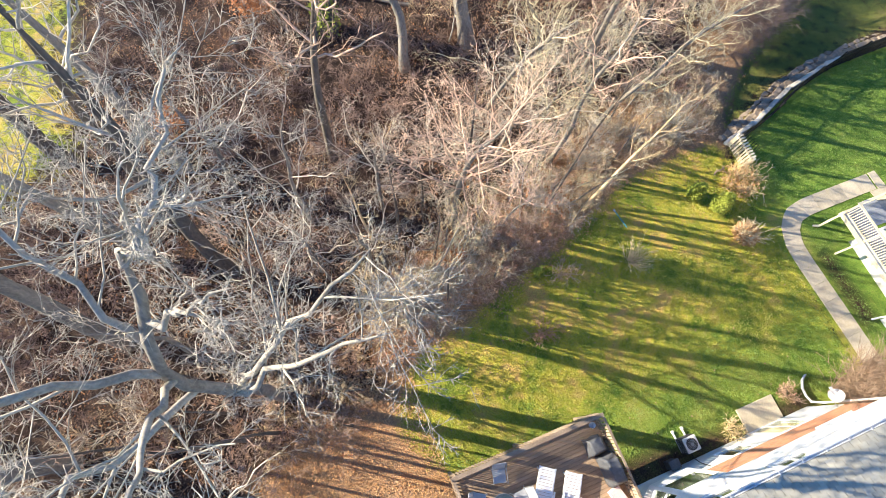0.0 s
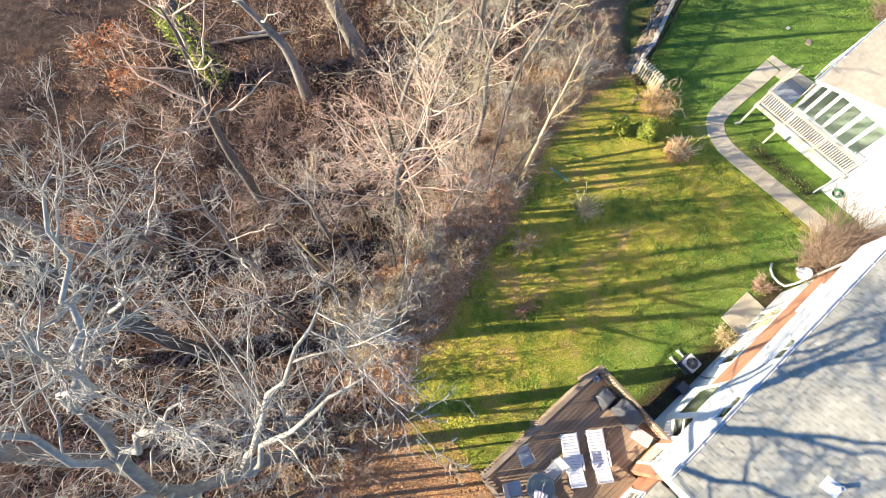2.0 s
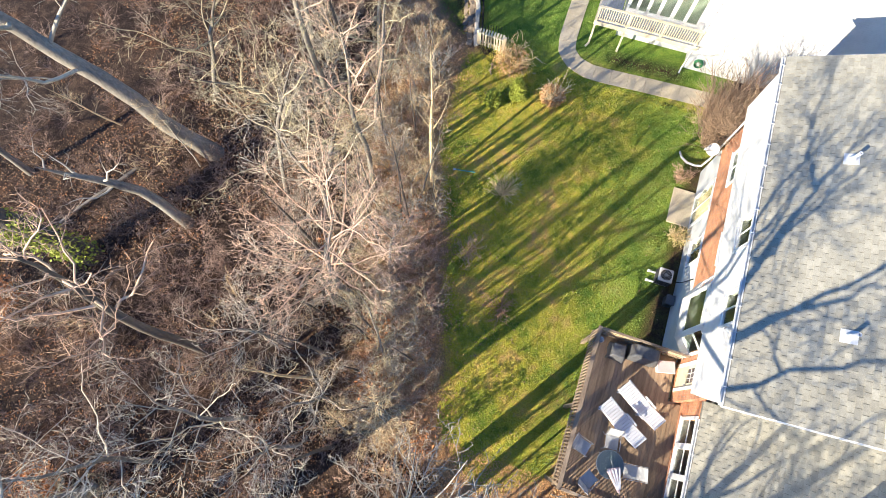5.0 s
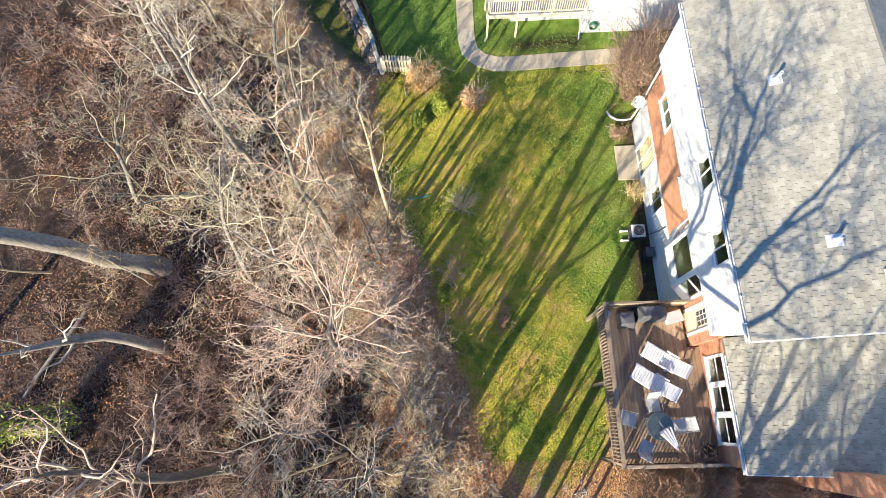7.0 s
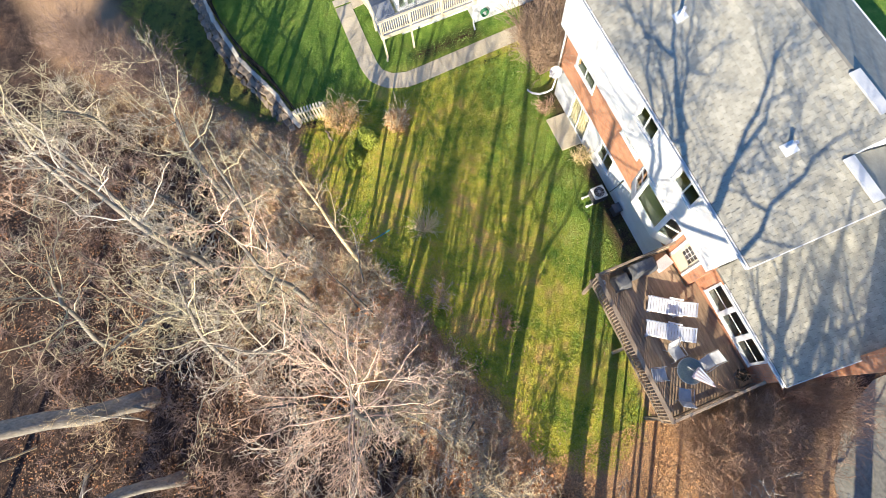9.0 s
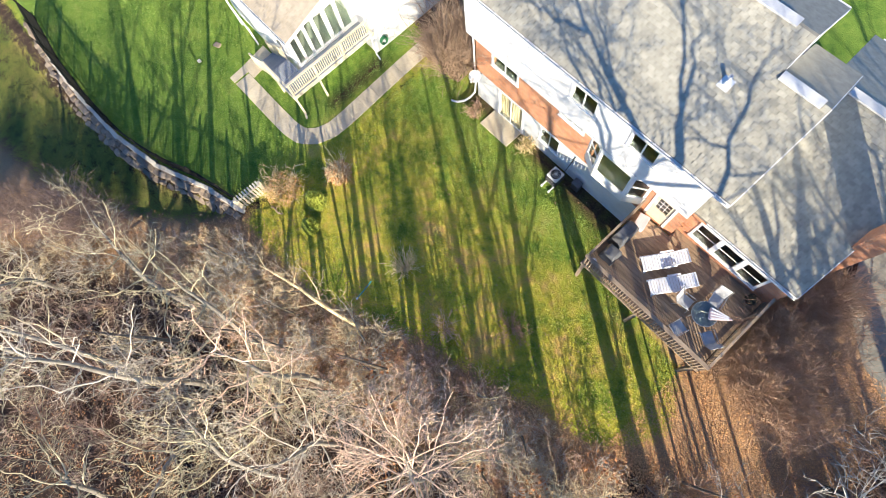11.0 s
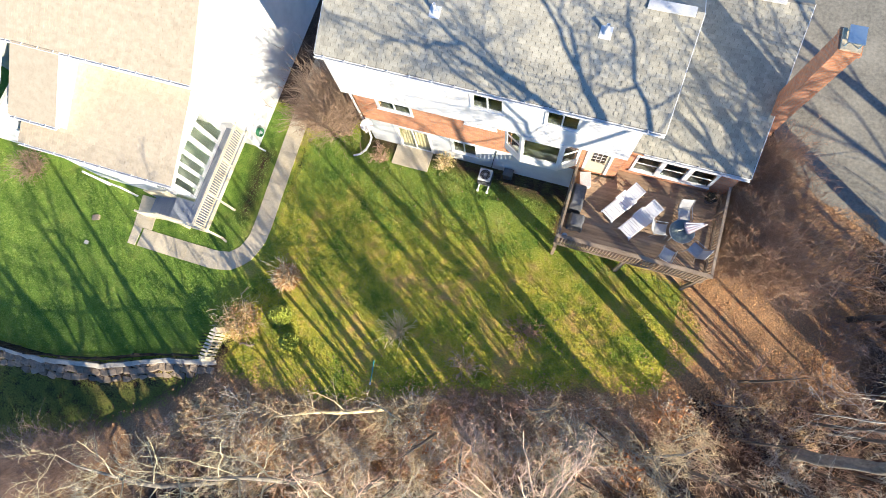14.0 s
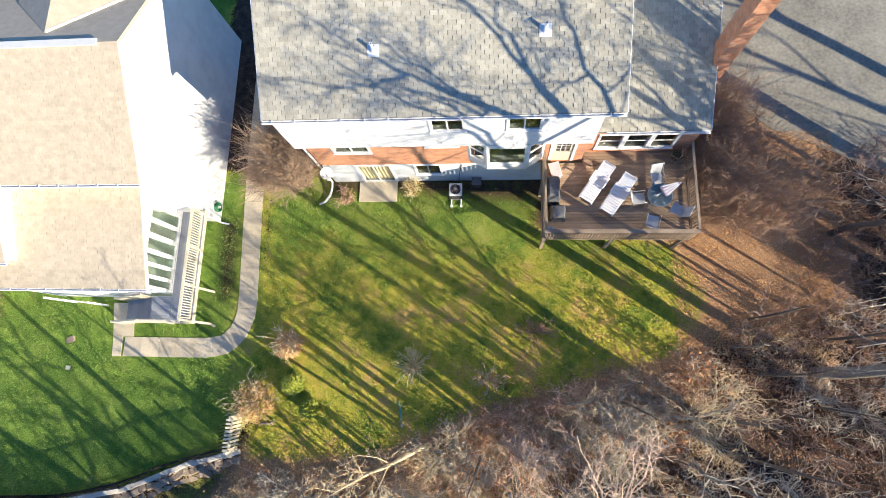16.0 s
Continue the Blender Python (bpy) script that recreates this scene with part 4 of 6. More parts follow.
def folded_umbrella(at):
    ob = thing("folded_umbrella", "folded white and pink umbrella lying across a table", "umbrella", at=at)
    bm = bmesh.new()
    n, rings = 18, []
    for t, rad in ((0, 0.04), (0.2, 0.1), (0.5, 0.18), (0.8, 0.27), (0.9, 0.25)):
        rings.append([bm.verts.new(((rad * (1.0 if i % 2 else 0.62)) * math.cos(2 * math.pi * i / n), 0.55 - 0.95 * t, 0.09 + (0.09 if t > 0.1 else 0.06) * math.sin(2 * math.pi * i / n))) for i in range(n)])
    for a, b in zip(rings, rings[1:]):
        for i in range(n):
            bm.faces.new((a[i], a[(i + 1) % n], b[(i + 1) % n], b[i]))
    bm.faces.new(rings[0])
    bm.faces.new(rings[-1][::-1])
    part("canopy", bm, PINK, ob)
    for s in (-0.16, -0.05, 0.06, 0.17):
        part("fold", beam((s * 0.3, 0.42, 0.17), (s * 1.25, -0.27, 0.195), 0.045, 0.02), PLASTIC, ob, "white canopy fold")
    T = Tubes()
    T.tube([(0, 0.6, 0.09), (0, -0.6, 0.05)], [0.018, 0.018], 8)
    part("pole", T.mesh("pole"), METAL, ob)


folded_umbrella(pose(14.2, -0.55, DZ + 0.73, 0, 0, -62))


def covered_grill(at, w, d, h):
    ob = thing("covered_grill", "grill under a draped charcoal vinyl cover", "grill", at=at)
    bm = bmesh.new()
    bmesh.ops.create_cube(bm, size=1)
    bmesh.ops.subdivide_edges(bm, edges=bm.edges, cuts=7, use_grid_fill=True)
    for v in bm.verts:
        f = v.co.z + 0.5
        v.co.x *= w * (1.06 - 0.28 * f ** 3)
        v.co.y *= d * (1.06 - 0.3 * f ** 3)
        v.co.z = f * h * (1 - 0.25 * (abs(v.co.y) / d) ** 2)
        q = noise.noise(Vector((v.co.x * 4, v.co.y * 4, v.co.z * 3 + h))) * 0.05
        v.co.x += q
        v.co.y += noise.noise(Vector((v.co.y * 4 + 7, v.co.x * 4, v.co.z * 3))) * 0.05
    me = part("cover", bm, COVER, ob)
    for p in me.data.polygons:
        p.use_smooth = True
    for s in (-0.4, 0.4):
        part("wheel", turned([(0.07, -0.02), (0.08, 0), (0.07, 0.02)], 12, pose(s * w, 0, 0.08, 90)), IRON, ob)


covered_grill(pose(9.42, -0.45, DZ), 0.55, 1.1, 1.05)
covered_grill(pose(9.62, -1.45, DZ), 0.62, 0.62, 0.75)
box = thing("deck_box", "low faded pink storage box beside the door", "storage box", at=pose(9.55, 0.55, DZ, 0, 0, 14))
part("body", boxes((-0.22, 0.22, -0.33, 0.33, 0, 0.3), bevel=0.02), PINK, box)
part("lid", boxes((-0.24, 0.24, -0.35, 0.35, 0.3, 0.34), bevel=0.015), PINK, box)
pail = thing("small_pail", "small white pail in the deck corner", "pail", at=pose(9.32, -2.15, DZ))
part("bucket", turned([(0.09, 0), (0.12, 0.22), (0.13, 0.23), (0.11, 0.22), (0.08, 0.03)], 16), PLASTIC, pail)
pot = thing("planter", "dark planter with withered black-green foliage", "planter", at=pose(14.75, 1.05, DZ))
part("pot", turned([(0.14, 0), (0.2, 0.32), (0.22, 0.34), (0.19, 0.33), (0.13, 0.05)], 16), COVER, pot)

# ---- the white neighbouring house ----
nb = thing("house", "white neighbouring house with tan shingle roofs", "house")
NX = -7.3
part("wall", extruded([(-1.0, 0), (9.5, 0), (9.5, 6.4), (3.5, 8.85), (-1.0, 6.55)], NX - 0.2, NX), WHITE, nb, "white siding gable wall")
w = part("wall", wall_mesh(-22, NX - 0.2, 0, 6.6), WHITE, nb, "white siding wall")
w.matrix_basis = pose(0, -1.0, 0)
NE, NR = (-1.25, 6.7), (3.5, 9.0)
nroof = part("roof", slab(-22, NX + 0.22, NE, NR), SHINGLE_TAN, nb, "sunlit tan shingle roof")
part("roof", slab(-22, NX + 0.22, NR, (9.8, 6.3)), SHINGLE_TAN, nb, "shaded front slope")
gutter(nb, -22, NX + 0.22, -1.26, 6.69)
part("rake_board", slab(NX + 0.222, NX + 0.25, NE, NR, 0.2), TRIM, nb)
part("ridge_vent", slab(-16, NX - 0.6, (3.38, 9.03), (3.64, 9.05), 0.06), CASING, nb)
for side in (1, -1):
    bm = bmesh.new()
    top = [(-10.4, 4.2, 8.7), (-10.4, 10.0, 8.7), (-10.4 + side * 2.35, 10.0, 7.84), (-10.4 + side * 2.35, 6.25, 7.84)]
    vs = [bm.verts.new((x, y, z + d)) for d in (0.03, -0.12) for x, y, z in top]
    for f in ((0, 1, 2, 3), (7, 6, 5, 4), (0, 4, 5, 1), (1, 5, 6, 2), (2, 6, 7, 3), (3, 7, 4, 0)):
        bm.faces.new([vs[k] for k in f])
    part("cross_gable_roof", bm, SHINGLE_TAN, nb, "tan slope of the front cross gable")
part("rake_board", beam((-10.35, 4.24, 8.72), (-8.05, 6.22, 7.88), 0.09, 0.04), TRIM, nb)
# upper room over the sun room
part("wall", extruded([(-4.0, 4.0), (-1.02, 4.0), (-1.02, 6.72), (-4.0, 5.24)], -16.1, -13.85), WHITE, nb, "white siding of the upper room")
part("roof", slab(-16.3, -13.68, (-4.2, 5.28), (-1.28, 6.69)), SHINGLE_TAN, nb, "tan roof of the upper room")
part("rake_board", slab(-13.678, -13.65, (-4.2, 5.28), (-1.28, 6.69), 0.2), TRIM, nb)
gutter(nb, -16.3, -13.68, -4.21, 5.26)
# sun room
SX, SE, SR = -8.3, (-5.12, 4.2), (-1.02, 5.5)
sroof = part("roof", slab(-16.4, -7.95, SE, SR), SHINGLE_TAN, nb, "sunlit tan sun room roof")
gutter(nb, -16.4, -7.95, -5.13, 4.19)
part("rake_board", slab(-7.948, -7.92, SE, SR, 0.18), TRIM, nb)
win_ys = [(-4.9, -4.52), (-4.42, -3.98), (-3.88, -3.42), (-3.3, -2.74), (-2.58, -2.02), (-1.9, -1.34)]
holes = [(a + 5.0, b + 5.0, 2.02, 4.08) for a, b in win_ys]
w = part("wall", wall_mesh(0, 4.0, 0, 4.2, holes), WHITE, nb, "white sun room wall with a row of windows")
w.matrix_basis = pose(SX, -5.0, 0, 0, 0, 90)
for a, b in win_ys:
    window(nb, pose(SX, a, 2.02, 0, 0, 90), b - a, 2.06, 1, 1, 0.045, lit=True)
part("wall", extruded([(-4.99, 4.0), (-1.02, 4.0), (-1.02, 5.3), (-4.99, 4.1)], SX - 0.18, SX - 0.002), WHITE, nb)
w = part("wall", wall_mesh(-15.4, SX - 0.2, 0, 4.0, [(-10.4, -9.4, 2.0, 3.9)]), WHITE, nb)
w.matrix_basis = pose(0, -5.0, 0)
window(nb, pose(-10.4, -5.0, 2.0), 1.0, 1.9, 1, 2, 0.08, "door", "white glazed sun room door")
part("wall", boxes((-15.4, -15.2, -4.8, -1.0, 0, 4.0)), WHITE, nb)
part("floor", boxes((-15.2, SX - 0.2, -4.8, -1.0, 1.7, 1.8)), SUNROOM, nb)
part("partition", boxes((-11.5, -11.4, -4.8, -1.0, 1.8, 4.0)), SUNROOM, nb)
# low wing farther along the back
part("wall", boxes((-28, -17.1, -4.5, -4.3, 0, 5.1), (-17.3, -17.1, -4.3, -1.02, 0, 5.1)), WHITE, nb, "white siding of the low wing")
part("roof", slab(-28.2, -16.9, (-4.8, 5.12), (-1.0, 6.75)), TRIM, nb, "white sheet roof of the low wing")
gutter(nb, -28.2, -16.9, -4.81, 5.1)
# low step deck farther along the back wall
step = thing("step_deck", "small blue-grey deck with white rails at the back wall", "deck")
for i in range(10):
    part("floor_board", boxes((-25.4, -22.2, -6.0 + i * 0.15, -5.86 + i * 0.15, 0.36, 0.4)), GREYDECK, step)
for x in (-25.35, -23.8, -22.25):
    part("post", boxes((x - 0.05, x + 0.05, -6.02, -5.92, 0, 1.35)), TRIM, step)
part("rail", boxes((-25.3, -22.3, -6.0, -5.94, 1.24, 1.3)), TRIM, step)
part("rail", boxes((-25.3, -22.3, -5.99, -5.95, 0.55, 0.6)), TRIM, step)
part("tread", boxes((-24.6, -23.2, -6.4, -6.06, 0.14, 0.18)), GREYDECK, step)
part("fascia", boxes((-25.4, -22.2, -6.05, -6.02, 0.1, 0.36)), TRIM, step)
# its gallery deck, stairs and rails
ZD = 1.8
gal = thing("gallery_deck", "narrow cream-railed deck on posts along the sun room", "deck")
for i in range(9):
    x = SX + 0.02 + i * 0.125
    part("floor_board", boxes((x, x + 0.118, -6.35, -1.02, ZD - 0.035, ZD)), GREYDECK, gal)
part("rim_board", boxes((NX + 0.1, NX + 0.14, -6.4, -0.9, ZD - 0.26, ZD)), PALEWOOD, gal)
part("rim_board", boxes((SX, NX + 0.1, -6.4, -6.36, ZD - 0.26, ZD)), PALEWOOD, gal)
part("top_rail", boxes((NX + 0.02, NX + 0.16, -6.42, -0.98, ZD + 0.96, ZD + 1.0), bevel=0.006), PALEWOOD, gal)
part("low_rail", boxes((NX + 0.06, NX + 0.12, -6.35, -1.0, ZD + 0.1, ZD + 0.16)), PALEWOOD, gal)
bme2 = bpy.data.meshes.new("baluster")
bm = boxes((-0.02, 0.02, -0.02, 0.02, 0, 0.86))
bm.to_mesh(bme2)
bm.free()
for i in range(44):
    ob = part("baluster", bme2, PALEWOOD, gal)
    ob.matrix_basis = pose(NX + 0.09, -6.3 + i * 0.121, ZD + 0.1)
for y in (-6.3, -4.7):
    part("post", boxes((NX + 0.03, NX + 0.13, y - 0.05, y + 0.05, 0, ZD - 0.02)), PALEWOOD, gal)
for y in (-6.3, -4.7, -2.9, -1.1):
    part("rail_post", boxes((NX + 0.03, NX + 0.13, y - 0.05, y + 0.05, ZD, ZD + 0.96)), PALEWOOD, gal)
part("brace", beam((NX + 0.08, -6.3, 0.1), (NX + 0.35, -6.42, 0.02), 0.1, 0.1), PALEWOOD, gal)
LX = SX - 0.95
for i in range(8):
    part("landing_board", boxes((LX, SX, -6.35 + i * 0.15, -6.207 + i * 0.15, ZD - 0.035, ZD)), GREYDECK, gal)
part("rim_board", boxes((LX, SX, -6.4, -6.36, ZD - 0.26, ZD)), PALEWOOD, gal)
part("top_rail", boxes((LX, NX + 0.02, -6.42, -6.32, ZD + 0.96, ZD + 1.0), bevel=0.006), PALEWOOD, gal)
for i in range(7):
    ob = part("baluster", bme2, PALEWOOD, gal)
    ob.matrix_basis = pose(LX + 0.07 + i * 0.135, -6.37, ZD + 0.1)
part("post", boxes((LX, LX + 0.1, -6.34, -6.24, 0, ZD - 0.04)), PALEWOOD, gal)
for k in range(9):
    z = ZD - 0.19 * (k + 1)
    x = LX - 0.27 * k
    part("tread", boxes((x - 0.29, x, -6.3, -5.2, z - 0.04, z)), GREYDECK, gal)
for y in (-6.33, -5.18):
    part("stringer", beam((LX + 0.05, y, ZD - 0.15), (LX - 2.45, y, 0.05), 0.05, 0.24), PALEWOOD, gal)
    part("hand_rail", beam((LX + 0.05, y, ZD + 0.95), (LX - 2.5, y, 0.95), 0.07, 0.08), PALEWOOD, gal)
    for i in range(19):
        x = LX - 0.05 - i * 0.13
        z = ZD - 0.1 - (i * 0.13) * 0.7
        part("baluster", boxes((x - 0.018, x + 0.018, y - 0.018, y + 0.018, z, z + 0.98)), PALEWOOD, gal)
    part("newel", boxes((LX - 2.58, LX - 2.48, y - 0.05, y + 0.05, 0, 1.02)), PALEWOOD, gal)
porch = thing("porch_railing", "short sloping white stair railing under the eave", "railing")
for z in (1.35, 0.62):
    part("rail", beam((-14.6, -5.3, z + 0.55), (-12.9, -5.45, z), 0.04, 0.05), TRIM, porch)
for i in range(11):
    x = -14.5 + i * 0.15
    part("baluster", boxes((x - 0.025, x + 0.025, -5.33 - 0.013 * i, -5.28 - 0.013 * i, 1.1 - i * 0.05, 1.87 - i * 0.05)), TRIM, porch)
for x, y, z in ((-14.65, -5.3, 2.0), (-12.85, -5.45, 1.45)):
    part("post", boxes((x - 0.045, x + 0.045, y - 0.045, y + 0.045, 0, z)), TRIM, porch)
reel = thing("hose_reel", "green garden hose coiled on a white wall reel", "hose reel", at=pose(NX + 0.18, -0.45, 0.75))
for i in range(5):
    R = Tubes()
    b = np.linspace(0, 2 * math.pi, 21)
    for j in range(20):
        R.tube([(-0.08 + i * 0.04, 0.22 * math.cos(b[j]), 0.22 * math.sin(b[j])), (-0.08 + i * 0.04, 0.22 * math.cos(b[j + 1]), 0.22 * math.sin(b[j + 1]))], [0.02, 0.02], 6)
    part("hose_coil", R.mesh("hose_coil"), GREENHOSE, reel)
part("bracket", boxes((-0.16, 0.12, -0.05, 0.05, -0.05, 0.05), (-0.17, -0.13, -0.12, 0.12, -0.2, 0.2)), TRIM, reel)
spout = thing("splash_spout", "white downspout elbow at the wall corner", "downspout", at=pose(NX + 0.05, -1.02, 0))
T = Tubes()
T.tube([(0, -0.06, 6.3), (0, -0.06, 0.35), (0.1, -0.1, 0.18), (0.45, -0.15, 0.1)], [0.045] * 4, 8)
part("pipe", T.mesh("pipe"), TRIM, spout)

# ---- the path ----
path = tagged(new("garden_path"), "curved path of pale concrete slabs", "path", kind="structure")
mid = [(-5.72, 7.5), (-5.68, 2.0), (-5.6, -0.6), (-5.5, -2.8), (-5.4, -5.0), (-5.42, -5.9), (-5.75, -6.75), (-6.35, -7.3), (-7.2, -7.47), (-9.2, -7.49), (-11.75, -7.49)]
MP = np.array(mid)
seg = np.hypot(*np.diff(MP, axis=0).T)
run = np.concatenate(([0], np.cumsum(seg)))


def along(s):
    return np.array((np.interp(s, run, MP[:, 0]), np.interp(s, run, MP[:, 1])))


def path_slab(pts, z=0.035):
    bm = prism(pts, -0.06, z)
    top = [f for f in bm.faces if all(v.co.z > 0 for v in f.verts)]
    bmesh.ops.bevel(bm, geom=list({e for f in top for e in f.edges}), offset=0.006, segments=1, affect="EDGES")
    part("slab", bm, CONCRETE, path)


s = 0.0
while s < run[-1] - 0.2:
    e = min(s + 0.93, run[-1])
    left, right = [], []
    for q in np.linspace(s + 0.003, e - 0.003, 4):
        p, d = along(q), along(min(q + 0.3, run[-1])) - along(max(q - 0.3, 0))
        d /= np.hypot(*d)
        nrm = np.array((-d[1], d[0])) * 0.48
        left.append(tuple(p + nrm))
        right.append(tuple(p - nrm))
    path_slab(right + left[::-1])
    s = e
path_slab([(-12.24, -7.98), (-11.78, -7.98), (-11.78, -7.0), (-12.3, -7.0)])
path_slab([(-12.31, -6.995), (-11.2, -6.995), (-11.28, -6.475), (-12.42, -6.185)])
path_slab([(-12.42, -6.18), (-11.28, -6.47), (-11.28, -5.3), (-12.56, -5.3)])

# ---- stone edging, iron fence and picket panel ----
EDGE = [(-25, -14.5), (-21, -15.0), (-17.7, -15.05), (-13.9, -14.85), (-10.5, -14.1), (-7.6, -12.9), (-5.25, -12.3)]
EP = np.array(EDGE)
erun = np.concatenate(([0], np.cumsum(np.hypot(*np.diff(EP, axis=0).T))))
rng = np.random.default_rng(5)


def on_edge(s, off=0.0):
    p = np.array((np.interp(s, erun, EP[:, 0]), np.interp(s, erun, EP[:, 1])))
    a = np.array((np.interp(s + 0.4, erun, EP[:, 0]), np.interp(s + 0.4, erun, EP[:, 1])))
    b = np.array((np.interp(s - 0.4, erun, EP[:, 0]), np.interp(s - 0.4, erun, EP[:, 1])))
    d = (a - b) / np.hypot(*(a - b))
    return p + np.array((d[1], -d[0])) * off, math.degrees(math.atan2(d[1], d[0]))


def stone_mesh(w, d, h, seed):
    bm = bmesh.new()
    bmesh.ops.create_cube(bm, size=1)
    bmesh.ops.bevel(bm, geom=list(bm.edges), offset=0.14, segments=1, affect="EDGES")
    for v in bm.verts:
        k = Vector((v.co.x * 2 + seed * 3.7, v.co.y * 2, v.co.z * 2))
        v.co += noise.noise_vector(k) * 0.12
        v.co.x, v.co.y, v.co.z = v.co.x * w, v.co.y * d, v.co.z * h
    me = bpy.data.meshes.new("stone")
    bm.to_mesh(me)
    bm.free()
    return me


dry = tagged(new("stone_wall"), "low curved dry-stone wall with pale cap stones", "stone wall")
caps = [stone_mesh(0.8, 0.23, 0.14, i) for i in range(4)]
rocks = [stone_mesh(0.44, 0.34, 0.34, 10 + i) for i in range(5)]
s = 0.3
while s < erun[-1]:
    (x, y), a = on_edge(s, 0.0)
    ob = part("cap_stone", caps[int(rng.integers(4))], CAPSTONE, dry)
    ob.matrix_basis = pose(x, y, 0.13 + rng.uniform(-0.02, 0.03), rng.normal(0, 2), rng.normal(0, 2), a + rng.normal(0, 4))
    s += rng.uniform(0.66, 0.84)
for off, z, step in ((0.32, -0.1, 0.42), (0.02, -0.07, 0.45), (0.62, -0.27, 0.46)):
    s = 0.2
    while s < erun[-1]:
        (x, y), a = on_edge(s, off + rng.normal(0, 0.04))
        ob = part("stone", rocks[int(rng.integers(5))], STONE, dry)
        ob.matrix_basis = pose(x, y, z + rng.uniform(-0.03, 0.03), rng.normal(0, 8), rng.normal(0, 8), a + rng.normal(0, 14))
        s += step * rng.uniform(0.8, 1.1)

fence = thing("iron_fence", "black iron fence of thin upright bars", "fence")
pk = bpy.data.meshes.new("bar")
bm = boxes((-0.021, 0.021, -0.012, 0.012, 0, 1.48))
bm.to_mesh(pk)
bm.free()
n = int((erun[-1] - 0.2) / 0.125)
for i in range(n):
    (x, y), a = on_edge(0.1 + i * 0.125, -0.3)
    ob = part("bar", pk, IRON, fence)
    ob.matrix_basis = pose(x, y, 0.0, 0, 0, a)
s = 0.1
while s < erun[-1] - 0.2:
    e = min(s + 1.9, erun[-1])
    (x0, y0), a = on_edge(s, -0.3)
    (x1, y1), _ = on_edge(e, -0.3)
    part("post", boxes((x0 - 0.045, x0 + 0.045, y0 - 0.045, y0 + 0.045, 0, 1.65)), IRON, fence)
    for z, k in ((0.15, 0.035), (1.24, 0.055)):
        part("rail", beam((x0, y0, z), (x1, y1, z), k, k + 0.01), IRON, fence)
    s = e
# a short return towards the shrubs
for i in range(8):
    ob = part("bar", pk, IRON, fence)
    ob.matrix_basis = pose(-5.35 - 0.02 * i, -11.95 + 0.14 * i, 0)

gate = thing("picket_panel", "cream wooden picket panel at the fence end", "fence")
ga, gb = Vector((-5.22, -12.15, 0)), Vector((-5.12, -10.6, 0))
for f in (0.0, 1.0):
    p = ga.lerp(gb, f)
    part("post", boxes((p.x - 0.06, p.x + 0.06, p.y - 0.06, p.y + 0.06, 0, 1.2)), PALEWOOD, gate)
for z in (0.35, 0.95):
    part("rail", beam(ga + Vector((0, 0, z)), gb + Vector((0, 0, z)), 0.04, 0.09), PALEWOOD, gate)
for i in range(9):
    p = ga.lerp(gb, (i + 0.7) / 9.4)
    part("picket", prism([(p.x + 0.03, p.y - 0.05), (p.x + 0.055, p.y - 0.05), (p.x + 0.055, p.y + 0.05), (p.x + 0.03, p.y + 0.05)], 0.1, 1.15), PALEWOOD, gate)
    part("picket_head", beam((p.x - 0.16, p.y, 1.17), (p.x + 0.2, p.y, 1.17), 0.09, 0.03), PALEWOOD, gate)


# ---- trees ----
# levels: pieces, sides, bend, rise, children, first child at, length ratio, spread
BRANCHLET = [(5, 4, 0.13, 0.04, 7, 0.12, 0.54, 46), (3, 3, 0.15, 0.03, 5, 0.12, 0.54, 44), (2, 3, 0.13, 0.02, 3, 0.15, 0.58, 42), (1, 3, 0.3, 0.0, 0, 0, 0, 0)]
FOREST = [(9, 7, 0.06, 0.06, 12, 0.5, 0.32, 54), (6, 4, 0.26, 0.06, 8, 0.15, 0.44, 52), (3, 3, 0.3, 0.04, 6, 0.12, 0.5, 50), (1, 3, 0.3, 0.02, 0, 0, 0, 0)]
SLENDER = [(9, 5, 0.1, 0.05, 15, 0.3, 0.34, 54), (5, 3, 0.15, 0.07, 7, 0.12, 0.5, 52), (2, 3, 0.16, 0.04, 5, 0.1, 0.55, 48), (1, 3, 0.3, 0.0, 0, 0, 0, 0)]
BUSHY = [(7, 7, 0.08, 0.03, 21, 0.36, 0.47, 66), (6, 4, 0.14, 0.05, 8, 0.14, 0.47, 52), (3, 3, 0.18, 0.03, 5, 0.1, 0.54, 48), (2, 3, 0.16, 0.02, 2, 0.15, 0.6, 44), (1, 3, 0.2, 0.0, 0, 0, 0, 0)]
LIMBY = [(10, 8, 0.07, 0.06, 10, 0.42, 0.5, 48), (8, 5, 0.17, 0.06, 7, 0.22, 0.4, 50), (5, 3, 0.18, 0.05, 6, 0.15, 0.5, 50), (2, 3, 0.18, 0.04, 4, 0.2, 0.5, 46), (1, 3, 0.3, 0.0, 0, 0, 0, 0)]
SPARSE = [(10, 8, 0.06, 0.06, 8, 0.5, 0.42, 46), (7, 5, 0.22, 0.06, 5, 0.25, 0.42, 48), (4, 3, 0.28, 0.05, 3, 0.15, 0.5, 46), (1, 3, 0.3, 0.0, 0, 0, 0, 0)]
OPEN = [(9, 6, 0.11, 0.03, 11, 0.28, 0.47, 56), (7, 4, 0.17, 0.05, 6, 0.15, 0.47, 52), (4, 3, 0.18, 0.04, 4, 0.1, 0.54, 48), (2, 3, 0.16, 0.02, 2, 0.2, 0.6, 44), (1, 3, 0.3, 0.0, 0, 0, 0, 0)]
